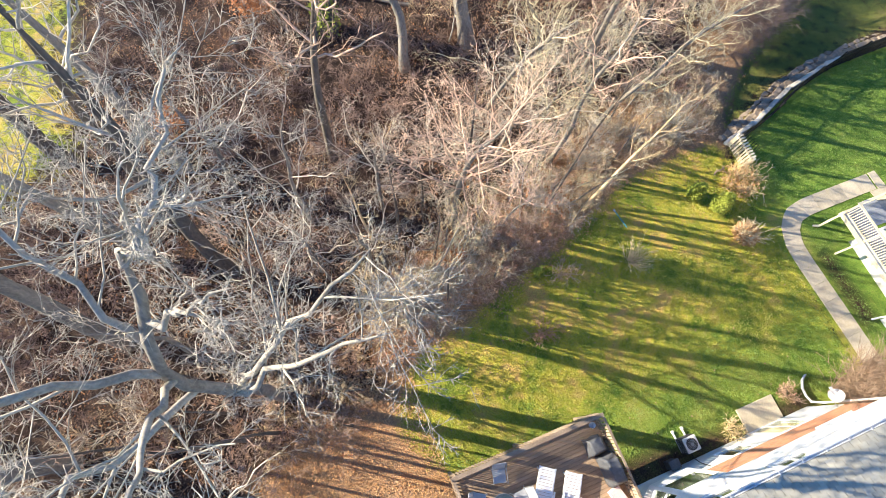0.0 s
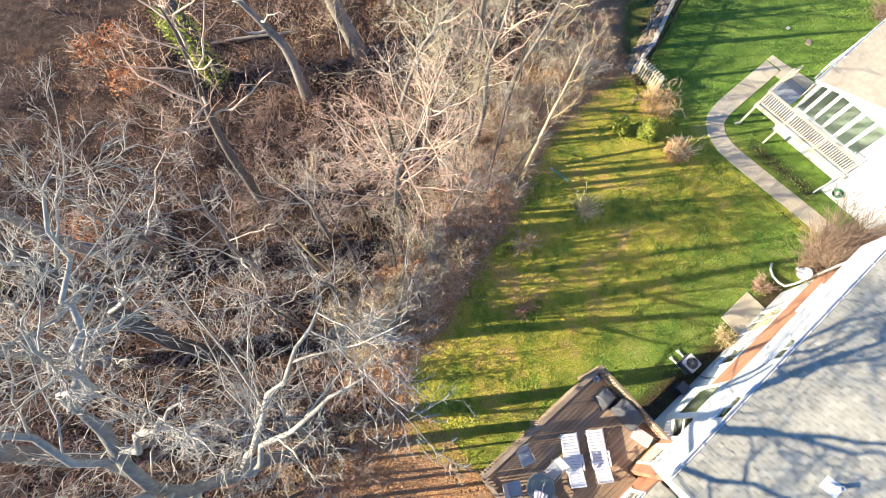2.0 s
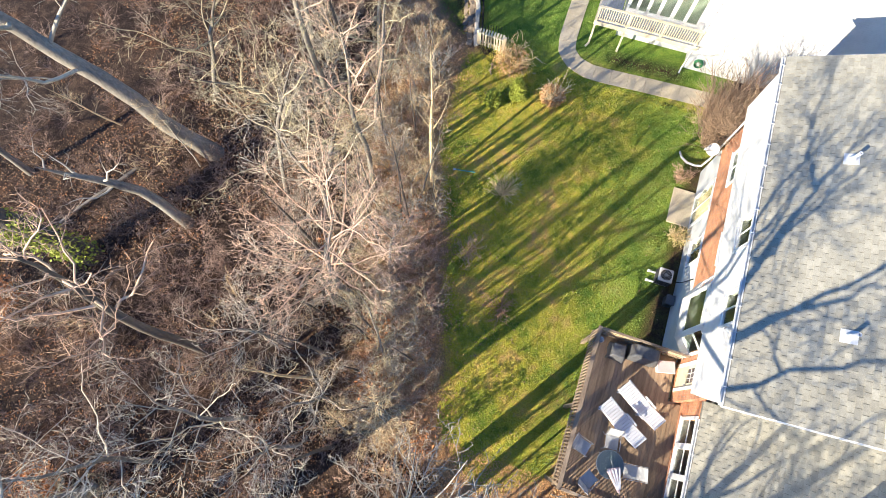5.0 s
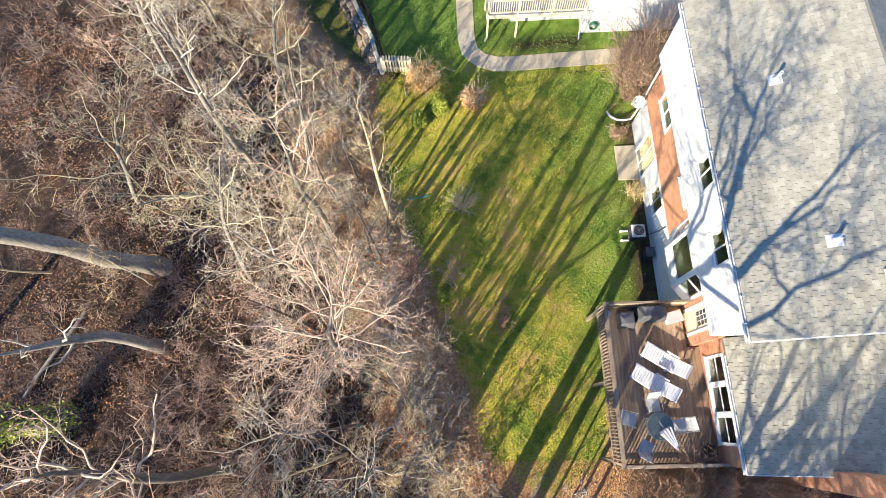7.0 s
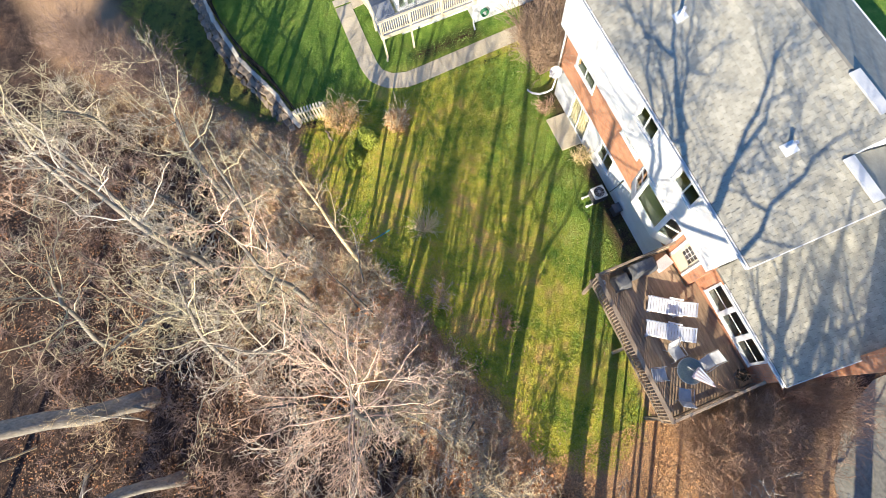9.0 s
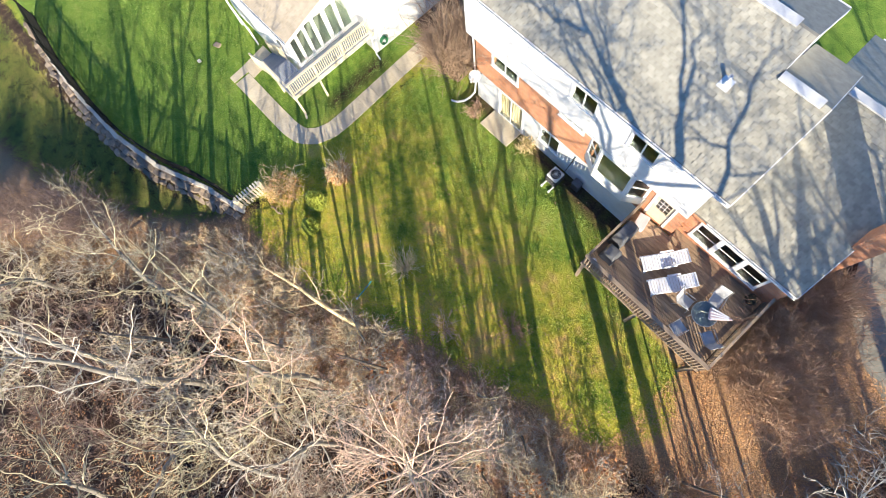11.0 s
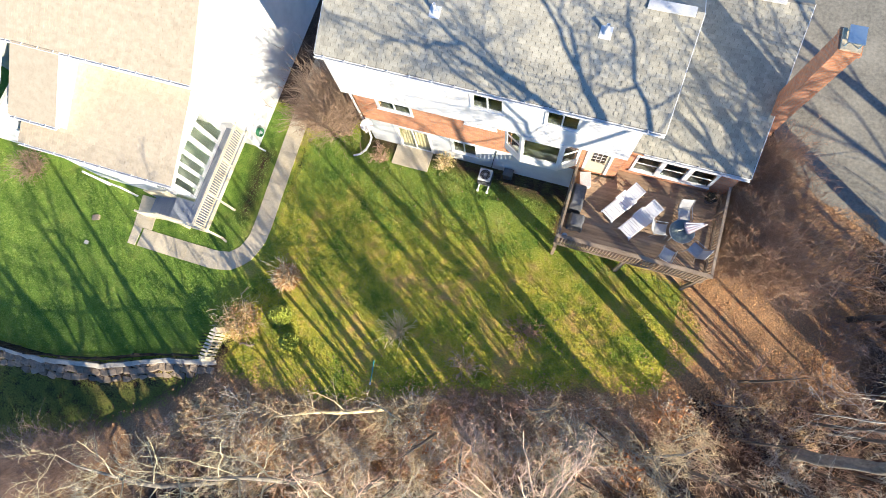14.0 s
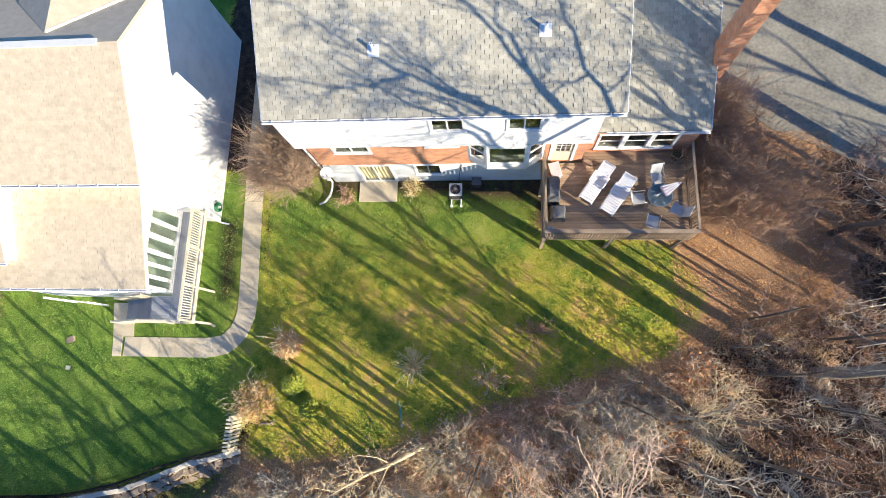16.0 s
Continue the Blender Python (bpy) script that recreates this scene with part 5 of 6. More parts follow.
LEANING = [(9, 6, 0.03, 0.0, 11, 0.35, 0.3, 36), (5, 4, 0.12, 0.05, 5, 0.15, 0.5, 40), (3, 3, 0.15, 0.04, 4, 0.1, 0.55, 42), (1, 3, 0.3, 0.0, 0, 0, 0, 0)]
WHIP = [(7, 4, 0.09, 0.05, 9, 0.3, 0.3, 48), (3, 3, 0.16, 0.07, 5, 0.15, 0.5, 46), (2, 3, 0.16, 0.02, 2, 0.2, 0.6, 42), (1, 3, 0.2, 0.0, 0, 0, 0, 0)]
SNAG = [(7, 9, 0.1, 0.05, 5, 0.5, 0.35, 60), (4, 6, 0.3, 0.05, 3, 0.3, 0.5, 50), (3, 4, 0.3, 0.0, 0, 0, 0, 0)]


def make_tree(name, label, group, seed, spec, height, r, bark, twig, at, lean=(0, 0)):
    """Trunk and crown as two parts; the trunk's own branches make the crown."""
    rng = np.random.default_rng(seed)
    ob = thing(name, label, "tree", group, at=at)
    trunk, crown = Tubes(), Tubes()
    pieces, sides, bend, rise, kids, start, ratio, spread = spec[0]
    pts, d = [np.zeros(3) - np.array((0, 0, 0.15))], unit(np.array((lean[0], lean[1], 1.0)))
    ways = [d]
    for _ in range(pieces):
        d = unit(d + rng.normal(0, bend, 3) + np.array((0, 0, rise)))
        pts.append(pts[-1] + d * height / pieces)
        ways.append(d)
    radii = r * (1 - 0.95 * np.linspace(0, 1, pieces + 1) ** 2.1)
    radii[0] *= 1.35
    trunk.tube(pts, radii, sides)
    for k in range(kids):
        f = start + (1 - start) * (k + rng.uniform(0.2, 1)) / kids
        i = min(int(f * pieces), pieces - 1)
        w = f * pieces - i
        q = pts[i] * (1 - w) + pts[i + 1] * w
        az = k * 2.4 + rng.uniform(-0.5, 0.5)
        a = radians(spread * rng.uniform(0.75, 1.25))
        way = np.array((math.cos(az) * math.sin(a), math.sin(az) * math.sin(a), math.cos(a)))
        grow(crown, rng, q, way, height * ratio * (1.2 - 0.75 * f) * rng.uniform(0.8, 1.2), r * (1 - 0.7 * f) * rng.uniform(0.32, 0.5), 1, spec, 0.008 if height > 10.7 else 0.0088)
    part("trunk", trunk.mesh("trunk"), bark, ob)
    part("crown", crown.mesh("crown"), twig, ob)
    return ob


def put(ob, x, y, turn, size, tall=None):
    t = size if tall is None else tall
    return copy_thing(ob, pose(x, y, 0, 0, 0, turn) @ Matrix.Diagonal((size, size, t, 1)))


def limbed_tree(name, label, group, seed, at, bole, r, limbs, bark, twig):
    """A large tree: a bole through a few places, and limbs that leave it at a height and reach towards a place."""
    rng = np.random.default_rng(seed)
    ob = thing(name, label, "tree", group, at=at)
    B = np.array(bole, float)
    zs = np.linspace(B[0, 2], B[-1, 2], 15)
    P = np.stack([np.interp(zs, B[:, 2], B[:, k]) for k in range(3)], -1)
    P[1:-1, :2] += rng.normal(0, 0.05, (13, 2))
    rad = r * (1 - 0.62 * np.linspace(0, 1, 15))
    rad[0] *= 1.4
    rad[-1] = 0.02
    trunk, crown = Tubes(), Tubes()
    trunk.tube(P, rad, 12)
    part("trunk", trunk.mesh("trunk"), bark, ob)
    for z0, end, thick, kids in limbs:
        a = np.array([np.interp(z0, zs, P[:, k]) for k in range(3)])
        b = np.array(end, float)
        n = 9
        f = np.linspace(0, 1, n + 1)[:, None]
        line = a + (b - a) * f
        line[:, 2] += 0.5 * np.sin(math.pi * f[:, 0]) * np.sign(b[2] - a[2] - 4)
        line[1:] += rng.normal(0, 0.1, (n, 3))
        taper = thick * np.linspace(0.82, 0.2, n + 1)
        taper[-1] = 0.008
        limb = Tubes()
        limb.tube(line, taper, 8)
        part("limb", limb.mesh("limb"), LIMBBARK, ob)
        reach = np.linalg.norm(b - a)
        for k in range(kids):
            g = 0.22 + 0.78 * (k + rng.uniform(0.2, 1)) / kids
            i = min(int(g * n), n - 1)
            q = line[i] + (line[i + 1] - line[i]) * (g * n - i)
            way = unit(line[i + 1] - line[i])
            side = unit(np.cross(way, rng.normal(0, 1, 3)))
            w = radians(rng.uniform(35, 70))
            grow(crown, rng, q, way * math.cos(w) + side * math.sin(w), min(3.1, reach * 0.5) * (1.1 - 0.5 * g) * rng.uniform(0.7, 1.3), thick * (1 - 0.6 * g) * rng.uniform(0.24, 0.42), 0, BRANCHLET, 0.007)
    part("crown", crown.mesh("crown"), twig, ob)
    return ob


G = "bare trees in the wood"
limbed_tree("tree", "large bare tree with pale spreading limbs", G, 11, pose(20.85, -8.1, 0), [(0, 0, -0.15), (-0.3, 0.3, 5), (-0.5, 0.7, 8.5), (-0.35, 0.8, 13), (-1.0, 0.15, 15), (-1.6, -0.3, 16.8)], 0.25,
                  [(8.3, (-5.2, 0.7, 16.4), 0.12, 8), (8.6, (-5.0, 1.7, 14.3), 0.12, 7), (16.5, (-2.6, -0.1, 19.0), 0.09, 6), (16.5, (-3.4, -2.4, 18.4), 0.085, 8), (15.0, (-2.9, 0.95, 17.6), 0.08, 6), (14.0, (0.6, -2.6, 18.0), 0.1, 8), (13.0, (2.6, 1.2, 18.0), 0.13, 7), (11.0, (1.4, 3.8, 16.8), 0.12, 7), (12.5, (-1.4, 3.6, 17.6), 0.11, 7)], BARK, CROWNBARK)
make_tree("tree", "tall bare tree with a heavy straight trunk", G, 23, LIMBY, 15.5, 0.31, DARKBARK, CROWNBARK, pose(21.4, -14.15, 0, 0, 0, 150))
make_tree("tree", "large bare tree with a leaning pale trunk", G, 37, LIMBY, 16.5, 0.4, BARK, CROWNBARK, pose(5.8, -23.1, 0), (0.05, -0.35))
ivied = make_tree("tree", "bare tree with ivy round the lower trunk", G, 41, FOREST, 17.0, 0.42, DARKBARK, TWIG, pose(12.95, -26.3, 0), (0.08, -0.1))
straight = make_tree("tree", "tall bare tree with a dark straight trunk", G, 43, FOREST, 17.0, 0.34, DARKBARK, TWIG, pose(27.6, -22.8, 0))
make_tree("tree", "bare tree with a dense crown of pinkish twigs", G, 51, BUSHY, 10.6, 0.15, BARK, PINKTWIG, pose(10.75, -13.0, 0))
fuzzy2 = make_tree("tree", "bare tree with a spreading crown of pale twigs", G, 52, OPEN, 8.6, 0.11, BARK, TWIG, pose(7.2, -15.8, 0))
make_tree("dead_tree", "broken dead trunk with bleached bare branches", "", 61, SNAG, 7.5, 0.27, BARK, CAPSTONE, pose(9.8, -22.6, 0), (0.06, -0.1))
forest = [make_tree("tree", "tall bare woodland tree", G, 70 + i, FOREST, h, r, BARK if i % 2 else DARKBARK, TWIG if i % 3 else PINKTWIG, pose(x, y, 0)) for i, (h, r, x, y) in enumerate(((14, 0.2, 15.2, -18.5), (12.5, 0.16, 1.2, -18.4), (15, 0.22, 23.5, -17.5), (11, 0.13, 4.6, -14.6)))]
limby = make_tree("tree", "tall bare tree with long rising limbs", G, 67, SPARSE, 18.0, 0.36, BARK, CROWNBARK, pose(29.5, -8.5, 0))
roadside = make_tree("tree", "bare grey tree beside the driveway", G, 69, OPEN, 10.0, 0.13, DARKBARK, TWIG, pose(22.3, -1.7, 0), (0.05, 0))
put(roadside, 24.4, -4.6, 200, 0.95)
put(roadside, 25.6, -0.6, 80, 1.05)
shady = make_tree("tree", "tall bare tree with a wide dense crown", G, 68, LIMBY, 15.5, 0.3, BARK, CROWNBARK, pose(25.6, -4.3, 0))
for x, y, a, k in ((28.3, -6.2, 130, 1.0), (31.0, -4.6, 250, 1.0), (32.5, -10.4, 40, 1.05), (29.0, -1.2, 310, 0.85), (27.2, -5.4, 65, 0.92)):
    put(shady, x, y, a, k)
olive = [make_tree("tree", "thin bare tree with olive-tan limbs", G, 64 + i, OPEN, 8.8, 0.12, BARK, OLIVETWIG, pose(x, y, 0), l) for i, (x, y, l) in enumerate(((1.5, -15.6, (-0.1, 0.02)), (6.6, -18.6, (-0.12, 0.06))))]
slim = [make_tree("tree", "slender bare young tree", "young trees at the wood edge", 90 + i, SLENDER if i else LEANING, h, r, LIMBBARK if i else TANTWIG, (TANTWIG, PINKTWIG, OLIVETWIG)[i % 3], pose(x, y, 0), l) for i, (h, r, x, y, l) in enumerate(((8.2, 0.095, 3.95, -11.6, (-0.42, -0.08)), (6.5, 0.06, 8.3, -12.2, (0, 0)), (6, 0.055, 12.9, -10.6, (0.05, 0)), (6.8, 0.065, 14.6, -10.0, (0, 0.05))))]

rng = np.random.default_rng(17)
taken = [(20.85, -8.1), (18.6, -13.4), (5.8, -23.1), (12.95, -26.3), (27.6, -22.8), (10.9, -12.9), (7.2, -15.8), (9.8, -23.9), (15.2, -18.5), (1.2, -18.4), (23.5, -17.5), (4.6, -14.6), (3.8, -11.55), (8.3, -11.6), (12.9, -10.3), (14.6, -9.5)]


def room(x, y, gap):
    if any((x - a) ** 2 + (y - b) ** 2 < gap * gap for a, b in taken):
        return False
    taken.append((x, y))
    return True


for x, y, sc in ((17.3, -15.6, 1.05), (20.3, -18.6, 1.0), (23.6, -15.2, 1.05), (23.6, -10.8, 1.0), (15.4, -11.9, 0.78), (13.7, -15.0, 0.85), (17.5, -12.9, 0.8)):
    if room(x, y, 0.6):
        put(fuzzy2, x, y, rng.uniform(0, 360), sc)
for x, y, sc in ((4.4, -17.2, 0.9), (-2.3, -17.0, 0.95), (2.4, -20.9, 0.95), (-2.6, -21.2, 1.0), (2.4, -24.8, 1.05), (-5.0, -23.8, 1.0), (-8.6, -21.8, 0.9)):
    if room(x, y, 1.0):
        put(olive[int(rng.integers(2))], x, y, rng.uniform(0, 360), sc)
for x, y, k, sc in ((10.0, -32.0, 3, 1.2),):
    if room(x, y, 1.0):
        put(forest[k], x, y, rng.uniform(0, 360), sc)
# more large ones, some outside the view towards the sun
for x, y, sc in ((36, -5.5, 0.9), (41, -3.5, 0.95), (38.5, -11, 1.0), (46, -8.5, 0.9), (26.4, -12.6, 0.9), (24.6, -16.2, 0.8), (22.3, -20.5, 0.75)):
    put(limby, x, y, rng.uniform(0, 360), sc)
count = 0
for _ in range(1500):
    x, y = rng.uniform(-9, 27), rng.uniform(-30, -5)
    d = wood_edge(x) - y
    if d < 1.2 or count > 13 or (d > 6 and rng.uniform() < 0.6):
        continue
    if room(x, y, 0.95):
        put(slim[int(rng.integers(4))], x, y, rng.uniform(0, 360), rng.uniform(0.4, 0.85))
        count += 1


whips = [make_tree("sapling", "thin bare sapling at the wood edge", "saplings at the wood edge", 200 + i, WHIP, h, r, BARK, TANTWIG, pose(x, y, 0), (0.05, 0.02)) for i, (h, r, x, y) in enumerate(((4.6, 0.04, 5.1, -10.9), (5.6, 0.048, 9.8, -9.6), (3.8, 0.035, 0.4, -12.6)))]
taken += [(5.1, -10.9), (9.8, -9.6), (0.4, -12.6)]
count = 0
for _ in range(400):
    x = rng.uniform(-4, 18)
    y = float(wood_edge(x)) - rng.uniform(0.3, 3.5)
    if count < 12 and room(x, y, 0.55):
        put(whips[int(rng.integers(3))], x, y, rng.uniform(0, 360), rng.uniform(0.7, 1.15))
        count += 1

POLE = [(6, 6, 0.025, 0.05, 6, 0.55, 0.2, 40), (3, 3, 0.2, 0.08, 3, 0.2, 0.5, 40), (1, 3, 0.2, 0.0, 0, 0, 0, 0)]
poles = [make_tree("sapling", "straight dark sapling in the wood", "straight saplings", 220 + i, POLE, h, r, DARKBARK, SCRUB, pose(x, y, 0)) for i, (h, r, x, y) in enumerate(((6.5, 0.06, 12.3, -11.6), (8.0, 0.075, 15.8, -9.9), (5.2, 0.05, 6.0, -12.4)))]
count = 0
for _ in range(600):
    x = rng.uniform(-2, 27)
    y = float(wood_edge(x)) - rng.uniform(0.4, 6.5)
    if count < 34 and room(x, y, 0.8):
        put(poles[int(rng.integers(3))], x, y, rng.uniform(0, 360), rng.uniform(0.75, 1.25))
        count += 1


# ivy on one trunk
def leaf_quads(P, size, rng, flat=0.0):
    """Small folded leaves at the places P."""
    n = len(P)
    a = rng.normal(0, 1, (n, 3))
    a[:, 2] *= 1 - flat
    a /= np.linalg.norm(a, axis=1)[:, None]
    b = rng.normal(0, 1, (n, 3))
    b[:, 2] *= 1 - flat
    b -= a * (a * b).sum(1)[:, None]
    b /= np.linalg.norm(b, axis=1)[:, None]
    s = size * rng.uniform(0.6, 1.35, n)[:, None]
    up = np.cross(a, b) * s * 0.25
    V = np.stack((P - a * s, P - b * s * 0.55 + up, P + a * s, P + b * s * 0.55 + up), 1).reshape(-1, 3)
    return V, np.arange(4 * n).reshape(-1, 4)


n = 1500
h = rng.uniform(0.2, 5.0, n)
a = rng.uniform(0, 2 * math.pi, n)
r = 0.36 + np.abs(rng.normal(0, 0.22, n))
V, F = leaf_quads(np.stack((r * np.cos(a) + 0.08 * h, r * np.sin(a) - 0.1 * h, h), -1), 0.09, rng)
part("ivy", mesh_np("ivy", V, F), EVERGREEN, ivied, "green ivy leaves")


# ---- shrubs ----
def shrub_tubes(seed, stems, height, radius, kids=(4, 3), thick=0.013, droop=0.0, least=0.011, spread=46):
    rng = np.random.default_rng(seed)
    T = Tubes()
    spec = [(3, 3, 0.14, 0.08 - droop, kids[0], 0.15, 0.6, spread), (2, 3, 0.16, 0.04 - droop, kids[1], 0.1, 0.66, spread), (1, 3, 0.2, 0.0, 0, 0, 0, 0)]
    for k in range(stems):
        az, out = rng.uniform(0, 2 * math.pi), rng.uniform(0.1, 1.0) ** 0.6
        way = np.array((math.cos(az) * out * radius, math.sin(az) * out * radius, height * rng.uniform(0.8, 1.1)))
        foot = np.array((math.cos(az), math.sin(az), 0)) * radius * 0.18 * rng.uniform(0, 1)
        grow(T, rng, foot, way, np.linalg.norm(way) * rng.uniform(0.7, 1.05), thick * rng.uniform(0.7, 1.3), 0, spec, least)
    return T


def shrub(name, label, at, T, material, extra=(), category="shrub", group=""):
    ob = thing(name, label, category, group, at=at)
    part("branchwork", T.mesh("branchwork"), material, ob)
    for nm, V, F, mat in extra:
        part(nm, mesh_np(nm, V, F), mat, ob)
    return ob


def shell(rng, n, rx, rz, z0, inner=0.3):
    """Places through a rounded crown."""
    d = rng.normal(0, 1, (n, 3))
    d /= np.linalg.norm(d, axis=1)[:, None]
    r = rng.uniform(inner, 1, n) ** 0.5
    return np.stack((d[:, 0] * r * rx, d[:, 1] * r * rx, z0 + rz + d[:, 2] * r * rz), -1)


rng = np.random.default_rng(29)
shrub("shrub", "small orange-brown shrub with withered leaves", pose(-3.0, -7.25, 0), shrub_tubes(1, 60, 1.0, 0.8, (3, 2), 0.017, 0.0, 0.012, 26), STRAW, [("dead_foliage", *leaf_quads(shell(rng, 1300, 0.72, 0.4, 0.05), 0.065, rng), ORANGELEAF)])
shrub("ornamental_grass", "pale straw-coloured clump of ornamental grass", pose(3.12, -8.1, 0), shrub_tubes(2, 85, 1.2, 0.85, (2, 1), 0.013, 0.05, 0.0095, 18), STRAW, category="grass clump")
shrub("shrub", "low rusty red bare shrub on the lawn", pose(8.75, -6.42, 0), shrub_tubes(3, 26, 0.8, 0.9, (4, 3), 0.014), REDTWIG)
shrub("shrub", "low pinkish bare shrub near the wood", pose(6.65, -8.75, 0), shrub_tubes(4, 20, 0.7, 0.9, (4, 3), 0.014), PINKTWIG)
shrub("shrub", "wide orange-tan shrub by the picket panel", pose(-4.4, -9.95, 0), shrub_tubes(5, 34, 1.0, 1.3, (4, 3), 0.015), TANTWIG, [("dead_foliage", *leaf_quads(shell(rng, 900, 1.05, 0.42, 0.05), 0.055, rng), ORANGELEAF)])
shrub("shrub", "large bare fountain-shaped shrub between the houses", pose(-2.9, 1.0, 0), shrub_tubes(6, 100, 4.1, 1.55, (7, 4), 0.022, 0.0, 0.011, 22), FOUNTAIN, [("dead_foliage", *leaf_quads(shell(rng, 320, 0.9, 0.9, 0.3), 0.04, rng), PALELEAF)])
shrub("shrub", "tangled tan shrub beside the back wall", pose(-19.3, -5.6, 0), shrub_tubes(9, 50, 1.0, 1.2, (4, 3), 0.014), FOUNTAIN)
shrub("shrub", "small yellowing shrub beside the patio", pose(2.75, 0.6, 0), shrub_tubes(7, 18, 0.7, 0.5), TANTWIG, [("foliage", *leaf_quads(shell(rng, 350, 0.55, 0.35, 0.1), 0.045, rng), DULLLEAF)])
shrub("shrub", "low brown shrub at the house corner", pose(-0.6, 0.2, 0), shrub_tubes(8, 18, 0.55, 0.6), PINKTWIG, [("foliage", *leaf_quads(shell(rng, 250, 0.5, 0.25, 0.05), 0.05, rng), PALELEAF)])
for i, (x, y, rx, h) in enumerate(((-2.5, -9.1, 0.6, 1.75), (-1.65, -10.15, 0.5, 1.5), (7.75, -9.15, 0.34, 0.42))):
    P = shell(rng, 2600 if h > 0.5 else 700, rx, h / 2, 0.02, 0.1)
    P[:, :2] *= (1.15 - 0.75 * P[:, 2:3] / h)
    shrub("conifer_shrub", "small yellow-green evergreen shrub", pose(x, y, 0), shrub_tubes(20 + i, 6, h * 0.8, rx * 0.4, (2, 1)), DARKBARK, [("foliage", *leaf_quads(P, 0.07, rng), EVERGREEN)], group="evergreen shrubs on the lawn")
P = shell(rng, 260, 0.25, 0.18, 0.3, 0.1)
part("foliage", mesh_np("foliage", *leaf_quads(P, 0.06, rng)), WITHERED, pot)


def scatter(name, label, category, variants, spots, material, seed):
    """Many shrubs that nobody could count, joined into one mesh."""
    rng = np.random.default_rng(seed)
    arr = [v.arrays() for v in variants]
    Vs, Fs, off = [], [], 0
    for x, y, s in spots:
        V, F = arr[int(rng.integers(len(arr)))]
        a = rng.uniform(0, 2 * math.pi)
        c0, s0 = math.cos(a) * s, math.sin(a) * s
        W = np.stack((V[:, 0] * c0 - V[:, 1] * s0 + x, V[:, 0] * s0 + V[:, 1] * c0 + y, V[:, 2] * s * rng.uniform(0.8, 1.2) - 0.03), -1)
        Vs.append(W)
        Fs.append(np.where(F < 0, -1, F + off))
        off += len(W)
    me = mesh_np(name, np.concatenate(Vs), np.concatenate(Fs))
    me.materials.append(material)
    tagged(new(name, me), label, category, kind="stuff")


low = [shrub_tubes(160 + i, 8, 1.0, 1.1, (4, 3), 0.019, 0.02, 0.0125) for i in range(4)]
spots = {0: [], 1: [], 2: [], 3: [], 4: []}
for _ in range(1900):
    x = rng.uniform(-6, 24) if rng.uniform() < 0.6 else rng.uniform(-5, 9)
    d = 0.1 + abs(rng.normal(0, 2.0))
    if x > 15:
        d += 1.0
    y = float(wood_edge(x)) - d
    if sum(map(len, spots.values())) < 400:
        spots[int(rng.integers(4)) if x < 14 or rng.uniform() < 0.45 else 4].append((x, y, rng.uniform(0.32, 0.55) + 0.08 * min(d, 4)))
for _ in range(110):
    x = rng.uniform(5, 16)
    spots[int(rng.integers(3))].append((x, float(wood_edge(x)) - rng.uniform(0.3, 3.2), rng.uniform(0.5, 0.85)))
scatter("undergrowth", "low pinkish bare brush along the lawn", "undergrowth", low, spots[0], PINKTWIG, 21)
scatter("undergrowth", "low straw-coloured brush along the lawn", "undergrowth", low, spots[1] + spots[3], TANTWIG, 22)
scatter("undergrowth", "low rusty bare brush along the lawn", "undergrowth", low, spots[2], REDTWIG, 23)
scatter("undergrowth", "low dark brown brush beside the lawn", "undergrowth", low, spots[4], SCRUB, 25)
grey = [shrub_tubes(170 + i, 5, 2.2, 1.7, (6, 5), 0.028, 0.0, 0.0145) for i in range(3)]
spots = []
for _ in range(900):
    x, y = rng.uniform(-10, 27), rng.uniform(-30, -6)
    d = float(wood_edge(x)) - y
    if 2.0 < d < 9 and len(spots) < 40 and (x < 12 or rng.uniform() < 0.35) and inside(FAR_LAWN, np.array([x]), np.array([y]))[0] < -0.5:
        spots.append((x, y, min(0.5 + 0.08 * d, rng.uniform(0.6, 1.1))))
for _ in range(26):
    x = rng.uniform(-4, 14.5)
    spots.append((x, float(wood_edge(x)) - rng.uniform(0.5, 2.4), rng.uniform(0.5, 0.85)))
scatter("undergrowth", "pale grey bare bushes with crooked branches", "undergrowth", grey, spots, TWIG, 24)
brush = [shrub_tubes(100 + i, 7, 1.5, 1.9, (4, 3), 0.02, 0.04, 0.0135) for i in range(4)]
spots = {0: [], 1: [], 2: []}
for _ in range(6000):
    x, y = rng.uniform(-13, 33), rng.uniform(-40, -3) * rng.uniform(0.55, 1)
    d = wood_edge(x) - y
    if d < 0.5 or inside(FAR_LAWN, np.array([x]), np.array([y]))[0] > -0.5:
        continue
    if d < 3 and rng.uniform() < 0.55 or y < -24 and rng.uniform() < 0.2 or sum(map(len, spots.values())) > 960 or math.sin(0.9 * x + 1.3 * math.sin(0.5 * y)) + math.sin(0.8 * y - 0.6 * x) + rng.uniform(-0.9, 0.9) < -1.2:
        continue
    k = 0 if rng.uniform() < (0.45 if d < 6 else 0.96) else (1 if rng.uniform() < 0.6 else 2)
    spots[k].append((x, y, min(0.24 + max(d, 0) * 0.07, rng.uniform(0.35, 0.85))))
scatter("undergrowth", "tangled pinkish-brown bare brush under the trees", "undergrowth", brush, spots[0], SCRUB, 1)
scatter("undergrowth", "tangled pale grey-brown bare brush under the trees", "undergrowth", brush, spots[1], TWIG, 2)
scatter("undergrowth", "straw-coloured dry brush under the trees", "undergrowth", brush, spots[2], TANTWIG, 3)
